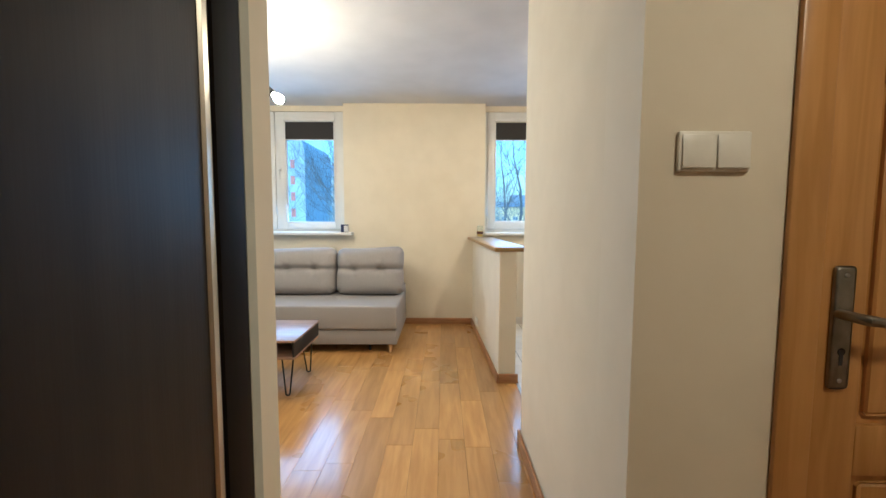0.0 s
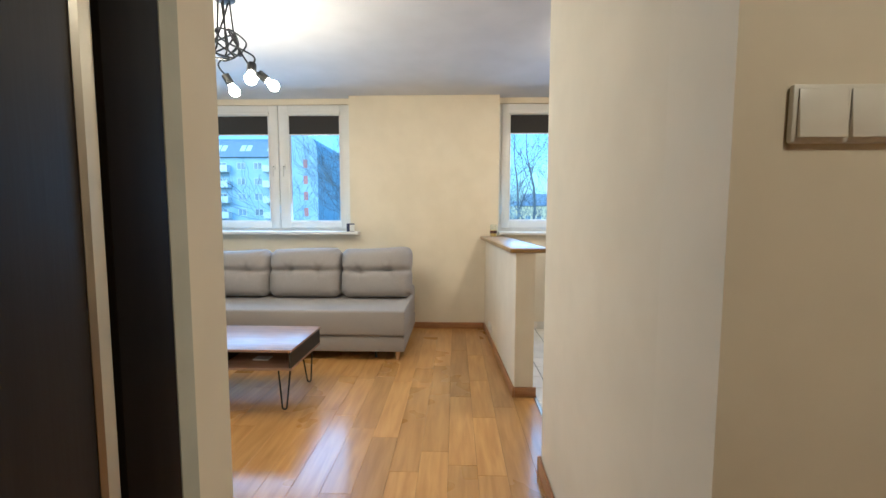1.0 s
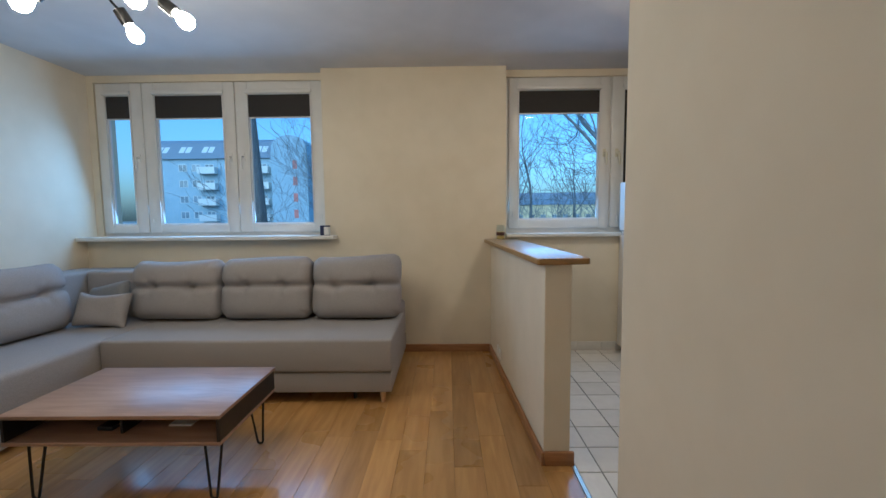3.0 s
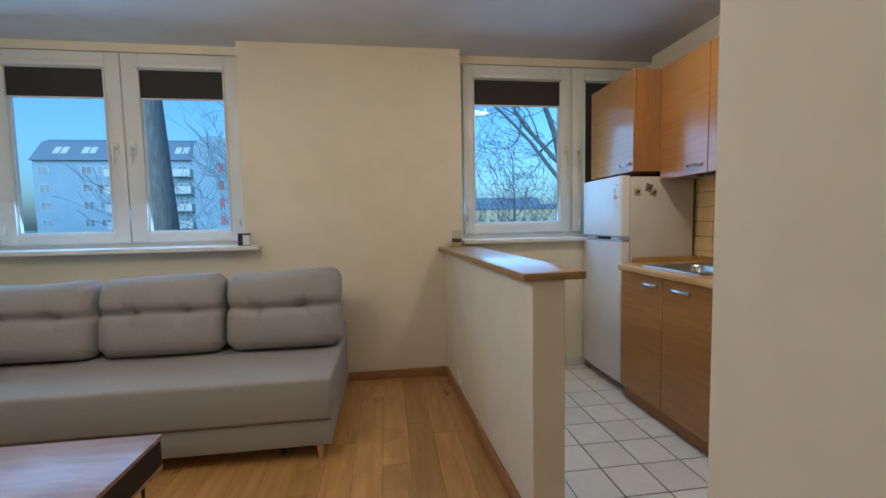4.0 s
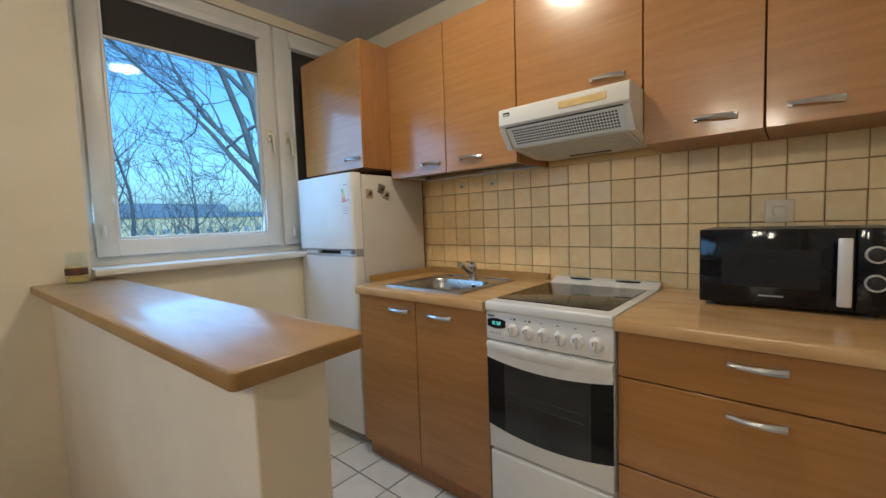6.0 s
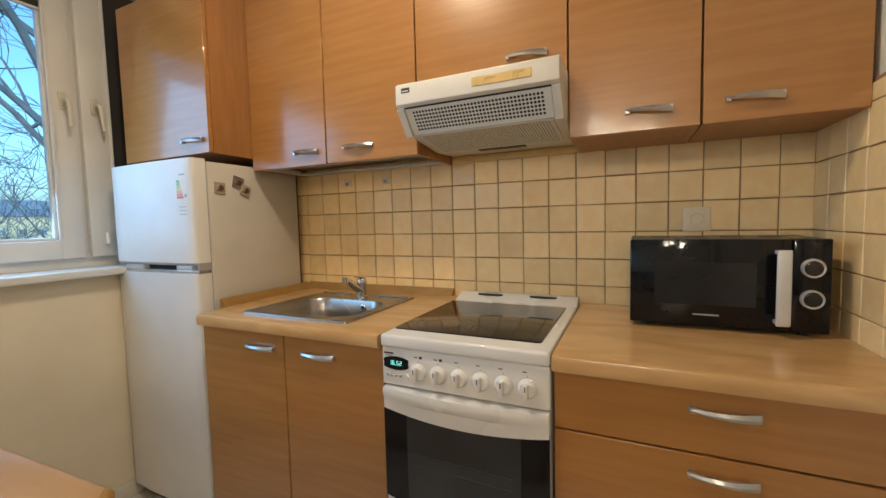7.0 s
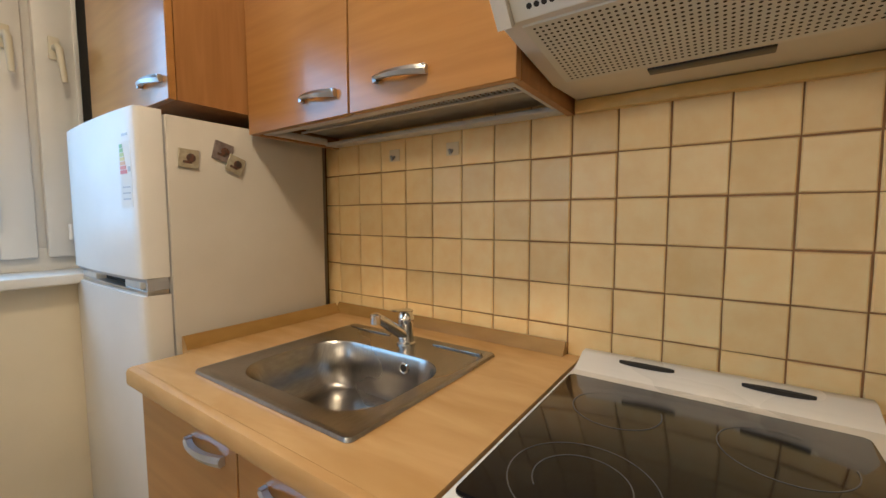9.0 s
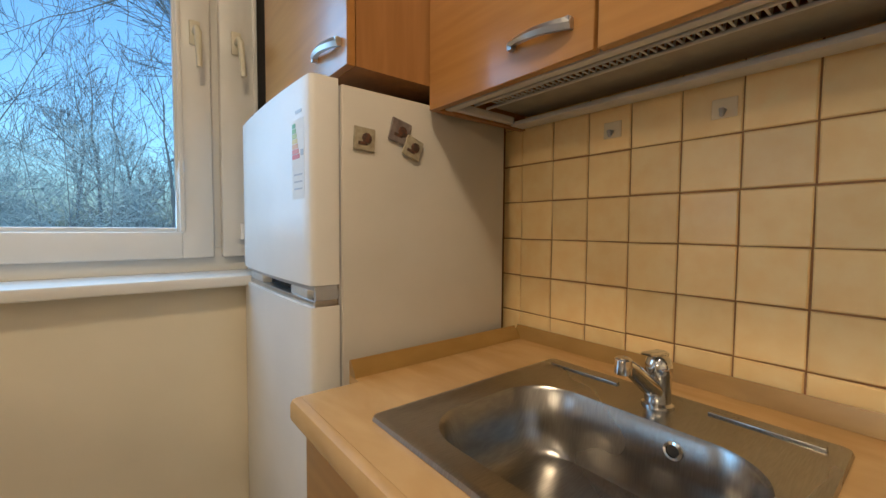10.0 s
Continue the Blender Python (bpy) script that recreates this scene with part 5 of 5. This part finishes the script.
part("wax", lathe(B(), (1.11, 5.03, 1.0025), [(0.033, 0), (0.0335, 0.06), (0.004, 0.0605)], 24), M_WAX, jar, "pale yellow wax")
bm = B()
ring = [(1.11 + 0.0374 * math.cos(a), 5.03 + 0.0374 * math.sin(a)) for a in [radians(190 + 10 * k) for k in range(15)]]
ring2 = [(1.11 + 0.0384 * math.cos(a), 5.03 + 0.0384 * math.sin(a)) for a in [radians(190 + 10 * k) for k in range(15)]]
prism(bm, ring + ring2[::-1], "z", 1.03, 1.058)
part("label", bm, M_BROWNLBL, jar, "dark brown paper label")
bm = B()
box(bm, -0.424, -0.35, 4.985, 5.03, 1.0455, 1.13, 0.002, 1)
bx = solo("small_box", bm, M_NAVY, "small navy and white cardboard box on the sill", "box", loc=(-0.39, 5.0, 1.0455))
part("label", box(B(), -0.39, -0.3495, 4.984, 5.0295, 1.05, 1.118), M_PAPER, bx, "white printed panel", False)
so = thing("wall_socket", "white double wall socket above the skirting", "socket", (1.05, 4.6, 0.12))
for k in range(2):
    y = 4.59 + 0.085 * k
    x = 1.107 + skew(y)
    bm = B()
    box(bm, x - 0.012, x, y - 0.04, y + 0.04, 0.1, 0.18, 0.004)
    sp = part("plate", bm, M_SWITCH, so)
    bm = B()
    lathe(bm, (x - 0.0122, y, 0.14), [(0.021, 0), (0.019, 0.004), (0.018, 0.0005)], 20, (-1, 0, 0))
    part("insert", bm, M_SWITCH, sp)
so = thing("wall_socket", "beige wall socket set in the tiles", "socket", (TILE_X - 0.01, 2.865, 1.19))
sp = part("plate", box(B(), TILE_X - 0.012, TILE_X - 0.0045, 2.825, 2.905, 1.15, 1.23, 0.004), M_SOCKET, so)
bm = B()
box(bm, TILE_X - 0.0135, TILE_X - 0.012, 2.841, 2.889, 1.166, 1.214, 0.0006, 1)
lathe(bm, (TILE_X - 0.0136, 2.865, 1.19), [(0.0215, 0), (0.0215, 0.003), (0.0185, 0.003), (0.0175, 0.0006)], 24, (-1, 0, 0))
part("insert", bm, M_SOCKET, sp)
for y in (4.27, 4.06):
    hk = thing("adhesive_hook", "small clear adhesive hook on the wall tiles", "hook", (TILE_X - 0.005, y, 1.395), group="tile hooks")
    part("plate", box(B(), TILE_X - 0.007, TILE_X - 0.0045, y - 0.02, y + 0.02, 1.378, 1.413, 0.001, 1), M_SOCKET, hk)
    part("hook", tube(B(), [(TILE_X - 0.007, y, 1.392), (TILE_X - 0.018, y, 1.382), (TILE_X - 0.022, y, 1.393)], 0.004, 8), M_GREYPL, hk, "small grey hook")

# ---- outdoors ----
GZ = -3.6
solo("ground", box(B(), -1500, 1500, 5.6, 2500, GZ - 1, GZ), M_GROUND, "dull winter grass between the houses", "ground", "structure", smooth=False)


def tree(name, label, base, height, rad, seed, lean=(0, 0), spread=0.55, levels=5, kids=(3, 4), first=0.35, leaves=0, bias=(0, 0, 0), m_trunk=M_BARK, twig=0.004):
    rnd = random.Random(seed)
    t = thing(name, label, "tree", base, group="bare trees")
    trunk, crown, leafbm = B(), B(), B()
    tips = []

    def grow(p, d, length, r, lev):
        n = 5 if lev < 2 else 4
        pts, rads = [p.copy()], [r]
        q, dd = p.copy(), d.copy()
        for i in range(n):
            dd = (dd + Vector((rnd.uniform(-1, 1), rnd.uniform(-1, 1), rnd.uniform(-0.6, 1))) * (0.03 if lev == 0 else 0.1 + 0.06 * lev) + Vector(bias) * 0.03 * lev).normalized()
            q = q + dd * (length / n)
            pts.append(q.copy())
            rads.append(max(r * (1 - 0.5 * (i + 1) / n), twig))
        tube(trunk if lev == 0 else crown, pts, rads, 10 if lev == 0 else (6 if lev == 1 else 3), lev < 2)
        if lev >= levels:
            tips.append(pts[-1])
            return
        for c in range(rnd.randint(*kids)):
            f = rnd.uniform(first if lev == 0 else 0.3, 1.0)
            k = f * n
            i = min(int(k), n - 1)
            a = pts[i].lerp(pts[i + 1], k - i)
            side = Vector((rnd.uniform(-1, 1), rnd.uniform(-1, 1), rnd.uniform(-0.3, 0.9)))
            nd = (dd * (1 - spread) + side.normalized() * spread + Vector(bias) * 0.15).normalized()
            grow(a, nd, length * rnd.uniform(0.5, 0.75), rads[i] * rnd.uniform(0.4, 0.62), lev + 1)
        grow(pts[-1], dd, length * 0.6, rads[-1], lev + 1)

    grow(Vector(base), Vector((lean[0], lean[1], 1)).normalized(), height, rad, 0)
    part("trunk", trunk, m_trunk, t, "", "all")
    part("crown", crown, M_TWIG_HAZE, t, "bare twigs")
    if leaves:
        for p in rnd.sample(tips, min(leaves, len(tips))):
            for _ in range(4):
                c = p + Vector((rnd.uniform(-0.1, 0.1), rnd.uniform(-0.1, 0.1), rnd.uniform(-0.2, 0)))
                u = Vector((rnd.uniform(-1, 1), rnd.uniform(-1, 1), -1.5)).normalized() * 0.05
                v = u.orthogonal().normalized() * 0.015
                leafbm.faces.new([leafbm.verts.new(c + w) for w in (-u, v, u, -v)])
        part("leaves", leafbm, M_LEAF, t, "few dry leaves", False)
    return t


tree("near_tree", "thick leaning tree trunk with bare twigs outside", (-2.3, 8.3, GZ), 9.0, 0.215, 3, lean=(-0.03, 0.0), first=0.72, levels=4, kids=(2, 3), leaves=40)
tree("near_tree", "large bare tree close to the kitchen window", (4.6, 10.2, GZ), 5.8, 0.2, 11, lean=(-0.02, -0.02), spread=0.75, first=0.72, levels=5, kids=(3, 4), bias=(-1.5, 0, 0.0), twig=0.006)
rr = random.Random(5)
for i in range(4):
    tree("bare_tree", "bare winter tree with forking limbs", (4.4 + i * 1.9 + rr.uniform(-0.4, 0.4), 17.0 + rr.uniform(-1, 4), GZ), rr.uniform(4.0, 4.7), rr.uniform(0.1, 0.14), 40 + i, spread=0.55, levels=4, kids=(2, 3), first=0.4, twig=0.009)
for i in range(8):
    tree("bare_tree", "bare tree in the thicket", (-1.6 + i * 0.62 + rr.uniform(-0.3, 0.3), 15.5 + rr.uniform(-2, 4), GZ), rr.uniform(3.6, 5.0), rr.uniform(0.07, 0.11), 70 + i, levels=5, kids=(3, 3), first=0.25, twig=0.004)


def shrub(base, size, seed):
    rnd = random.Random(seed)
    bm = B()
    for _ in range(6000):
        a, h = rnd.uniform(0, 6.283), rnd.random()
        r = size[0] * math.sqrt(rnd.random()) * (1 - 0.6 * h ** 2)
        c = Vector((base[0] + r * math.cos(a), base[1] + r * math.sin(a) * 0.7, base[2] + size[1] * h))
        u = Vector((rnd.uniform(-1, 1), rnd.uniform(-1, 1), rnd.uniform(-1, 1))).normalized() * rnd.uniform(0.06, 0.2)
        v = u.orthogonal().normalized() * 0.005
        bm.faces.new([bm.verts.new(c + w) for w in (-u, v, u, -v)])
    st = B()
    for _ in range(14):
        a = rnd.uniform(0, 6.283)
        tube(st, [base, (base[0] + 0.4 * size[0] * math.cos(a), base[1] + 0.4 * size[0] * math.sin(a), base[2] + size[1] * 0.5), (base[0] + 0.8 * size[0] * math.cos(a + 0.3), base[1] + 0.6 * size[0] * math.sin(a + 0.3), base[2] + size[1] * rnd.uniform(0.7, 1.05))], [0.02, 0.012, 0.004], 4)
    t = thing("shrub", "dense evergreen shrub below the window, coloured pale as in haze", "shrub", base, group="shrubs")
    part("foliage", bm, M_SHRUB_HAZE, t, "", False)
    part("stems", st, M_TWIG_HAZE, t)


for i in range(9):
    shrub((-2.1 + i * 0.5 + rr.uniform(-0.3, 0.3), 12.5 + rr.uniform(-1.5, 2.5), GZ), (1.2, rr.uniform(5.2, 6.6)), 100 + i)


def house(name, label, x0, x1, y, depth, eaves, ridge, cols, rows, m, balcony_cols=(), skylights=(), gable=None):
    hs = thing(name, label, "house", ((x0 + x1) / 2, y, GZ))
    part("wall", box(B(), x0, x1, y, y + depth, GZ, eaves), m, hs, smooth=False)
    bm = B()
    prism(bm, [(y - 0.4, eaves + 0.02), (y + depth * 0.18, ridge - 0.7), (y + depth * 0.3, ridge), (y + depth * 0.7, ridge), (y + depth + 0.4, eaves + 0.02)], "x", x0 - 0.2, x1 + 0.2)
    roof = part("roof", bm, M_ROOF, hs, "grey mansard roof", False)
    fr_me = bpy.data.meshes.new("window")
    b = B()
    for a in ((-0.75, -0.67, -0.75, 0.75), (0.67, 0.75, -0.75, 0.75), (-0.67, 0.67, -0.75, -0.67), (-0.67, 0.67, 0.67, 0.75), (-0.04, 0.04, -0.67, 0.67)):
        box(b, a[0], a[1], -0.06, 0.02, a[2] * 0.8, a[3] * 0.8)
    b.to_mesh(fr_me)
    b.free()
    pn_me = bpy.data.meshes.new("pane")
    b = B()
    box(b, -0.67, 0.67, -0.03, 0.01, -0.536, 0.536)
    b.to_mesh(pn_me)
    b.free()
    bal_me = bpy.data.meshes.new("balcony")
    b = B()
    box(b, -1.5, 1.5, -1.2, 0, -0.1, 0.05)
    box(b, -1.5, 1.5, -1.2, -1.12, 0.05, 1.05)
    box(b, -1.5, -1.42, -1.12, 0, 0.05, 1.05)
    box(b, 1.42, 1.5, -1.12, 0, 0.05, 1.05)
    b.to_mesh(bal_me)
    b.free()
    for i, cxw in enumerate(cols):
        for zr in rows:
            wdw = shared("window", fr_me, M_FFRAME, hs, (cxw, y, zr))
            shared("pane", pn_me, M_FGLASS, wdw, ORIG[hs])
            if i in balcony_cols:
                shared("balcony", bal_me, M_FFRAME, hs, (cxw, y, zr - 1.0))
    for sx in skylights:
        bm = B()
        z0, z1 = eaves + (ridge - eaves) * 0.3, eaves + (ridge - eaves) * 0.6
        sl = depth * 0.18 + 0.4
        for k in (0, 1.1):
            def ys(z):
                return y - 0.4 + sl * (z - eaves) / (ridge - 0.7 - eaves)
            vs = [bm.verts.new(p) for p in ((sx + k, ys(z0) - 0.08, z0), (sx + k + 0.9, ys(z0) - 0.08, z0), (sx + k + 0.9, ys(z1) - 0.08, z1), (sx + k, ys(z1) - 0.08, z1))]
            bm.faces.new(vs)
        part("skylight", bm, M_FFRAME, roof, "pair of pale roof windows", False)
    if gable:
        gx0, gx1, gz = gable
        n = 10
        arc = [(gx0, GZ)] + [(gx0, eaves - 0.5)] + [((gx0 + gx1) / 2 - (gx1 - gx0) / 2 * math.cos(math.pi * k / n), eaves + (gz - eaves) * math.sin(math.pi * k / n) ** 0.6) for k in range(n + 1)] + [(gx1, GZ)]
        g = part("gable_tower", prism(B(), arc, "y", y - 3.0, y + depth), m, hs, "rounded gable tower", False)
        for zr in rows:
            part("red_panel", box(B(), (gx0 + gx1) / 2 + 0.6, (gx0 + gx1) / 2 + 1.3, y - 3.05, y - 2.99, zr - 0.7, zr + 0.7), M_RED, g, "red stair window panel", False)
    return hs


ROWS_Z = (-0.7, 2.0, 4.7, 7.4, 10.1)
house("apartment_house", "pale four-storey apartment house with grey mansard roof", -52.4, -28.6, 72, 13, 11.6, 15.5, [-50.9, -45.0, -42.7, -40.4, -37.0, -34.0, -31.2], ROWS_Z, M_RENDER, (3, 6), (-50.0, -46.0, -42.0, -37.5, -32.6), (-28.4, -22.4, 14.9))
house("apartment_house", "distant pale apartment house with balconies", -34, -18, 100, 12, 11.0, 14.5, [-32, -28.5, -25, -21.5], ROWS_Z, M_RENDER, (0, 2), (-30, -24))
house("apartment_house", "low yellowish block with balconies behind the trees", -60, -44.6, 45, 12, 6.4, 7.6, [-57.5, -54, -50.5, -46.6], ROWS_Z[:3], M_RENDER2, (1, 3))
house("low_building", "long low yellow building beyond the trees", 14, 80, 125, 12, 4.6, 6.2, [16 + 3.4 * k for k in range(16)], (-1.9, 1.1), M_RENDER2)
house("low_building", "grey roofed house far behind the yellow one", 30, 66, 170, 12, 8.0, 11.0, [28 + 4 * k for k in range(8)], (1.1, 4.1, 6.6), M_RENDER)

# ---- pieces of floor and walls ----


def chamfered(name, lx, ly, lz, c, jitter=0.0, seed=0):
    """A thin piece with chamfered upper edges, top at z = 0."""
    rnd = random.Random(seed)
    b = B()
    lo = [b.verts.new((sx * lx / 2, sy * ly / 2, -lz)) for sx, sy in ((-1, -1), (1, -1), (1, 1), (-1, 1))]
    mid, up = [], []
    for sx, sy in ((-1, -1), (1, -1), (1, 1), (-1, 1)):
        jx, jy = rnd.uniform(-jitter, jitter), rnd.uniform(-jitter, jitter)
        mid.append(b.verts.new((sx * lx / 2 + jx, sy * ly / 2 + jy, -c)))
        up.append(b.verts.new((sx * (lx / 2 - c) + jx, sy * (ly / 2 - c) + jy, 0)))
    b.faces.new(up)
    for k in range(4):
        j = (k + 1) % 4
        b.faces.new((mid[k], mid[j], up[j], up[k]))
        b.faces.new((lo[k], lo[j], mid[j], mid[k]))
    me = bpy.data.meshes.new(name)
    bmesh.ops.recalc_face_normals(b, faces=b.faces)
    b.to_mesh(me)
    b.free()
    return me


bm = B()
box(bm, LEFT_X - 0.2, 1.236, 1.43, FACE_Y, -0.2, -0.011)
box(bm, -0.4, 3.0, -1.6, 1.43, -0.2, -0.011)
floor = structure("floor", bm, M_SUB, "oak plank floor of living room and hall")
PW, LENGTHS = 0.139, (0.55, 0.75, 0.95, 1.2)
plank_me = [chamfered("plank", PW - 0.0005, L - 0.0005, 0.012, 0.0012) for L in LENGTHS]
rp = random.Random(12)
i, x = 0, 1.235 - PW / 2
while x > LEFT_X:
    y = (1.43 if x < 0.2 else -0.6) - rp.uniform(0.0, 0.9)
    while y < FACE_Y:
        k = rp.randrange(4)
        L = LENGTHS[k]
        y0, y1 = y, y + L
        lim0 = 1.43 if x < 0.2 else -1.6
        if y1 > lim0 + 0.05:
            a, b2 = max(y0, lim0 - 0.05), min(y1, FACE_Y)
            sc = (b2 - a) / L
            shared("plank", plank_me[k], M_PLANK, floor, (x, (a + b2) / 2, 0.0), scale=None if sc > 0.999 else (1, sc, 1))
        y = y1
    x -= PW
structure("floor_hall_side", box(B(), 1.236, 3.0, -1.6, 1.42, -0.011, -0.001), M_SKIRT, "plain wood floor by the hall door")
structure("trim_threshold", box(B(), 1.2365, 1.256, NIB_Y + 0.015, 3.411, -0.01, 0.003, 0.001), M_ALU, "narrow metal threshold strip")

kfloor = structure("floor_kitchen", box(B(), 1.2, TILE_X + 0.2, END_Y - 0.1, FACE_Y, -0.2, -0.005), M_GROUT, "pale square tiled kitchen floor with dark joints")
ftile = [chamfered("tile", 0.1985, 0.1985, 0.01, 0.001, 0.0005, s) for s in range(3)]
for i in range(-2, 6):
    for k in range(-7, 8):
        xa, xb = 1.57 + 0.205 * i, 1.57 + 0.205 * (i + 1)
        ya, yb = 3.777 + 0.205 * k, 3.777 + 0.205 * (k + 1)
        xa, xb, ya, yb = max(xa, 1.257), min(xb, TILE_X), max(ya, END_Y), min(yb, FACE_Y)
        if xb - xa < 0.02 or yb - ya < 0.02:
            continue
        full = xb - xa > 0.2 and yb - ya > 0.2
        shared("tile", ftile[(i + k) % 3], M_FTILE, kfloor, ((xa + xb) / 2, (ya + yb) / 2, 0.0), scale=None if full else ((xb - xa) / 0.205, (yb - ya) / 0.205, 1))

back = structure("wall_tiles", box(B(), TILE_X + 0.001, TILE_X + 0.008, END_Y - 0.008, 4.6, 0.86, 1.5), M_WGROUT, "beige tumbled wall tiles above the worktop")
wtile = [chamfered("tile", 0.0955, 0.0955, 0.006, 0.002, 0.0012, 50 + s) for s in range(5)]
rq = random.Random(3)
rot = Matrix.Rotation(radians(-90), 4, "Y")
for k in range(-12, 9):
    for r in range(-3, 4):
        ya, yb = 3.736 + 0.0988 * k, 3.736 + 0.0988 * (k + 1)
        za, zb = 1.151 + 0.099 * r, 1.151 + 0.099 * (r + 1)
        yb, ya, za, zb = min(yb, 4.59), max(ya, END_Y), max(za, 0.87), min(zb, 1.49)
        if yb - ya < 0.015 or zb - za < 0.015:
            continue
        ob = shared("tile", wtile[rq.randrange(5)], M_WTILE, back, (TILE_X - 0.0035 + rq.uniform(-0.0006, 0.0006), (ya + yb) / 2, (za + zb) / 2))
        ob.rotation_euler = (0, radians(-90), 0)
        ob.scale = ((zb - za) / 0.099, (yb - ya) / 0.0988, 1)
back2 = structure("wall_tiles_end", box(B(), 2.08, TILE_X, END_Y - 0.008, END_Y - 0.001, 0.86, 1.5), M_WGROUT, "beige tumbled wall tiles on the end wall")
for k in range(7):
    for r in range(-3, 4):
        xb = TILE_X - 0.004 - 0.0988 * k
        xa = max(xb - 0.0988, 2.08)
        za, zb = max(1.151 + 0.099 * r, 0.87), min(1.151 + 0.099 * (r + 1), 1.49)
        if xb - xa < 0.015:
            continue
        ob = shared("tile", wtile[rq.randrange(5)], M_WTILE, back2, ((xa + xb) / 2, END_Y + 0.0035, (za + zb) / 2))
        ob.rotation_euler = (radians(-90), 0, 0)
        ob.scale = ((xb - xa) / 0.0988, (zb - za) / 0.099, 1)
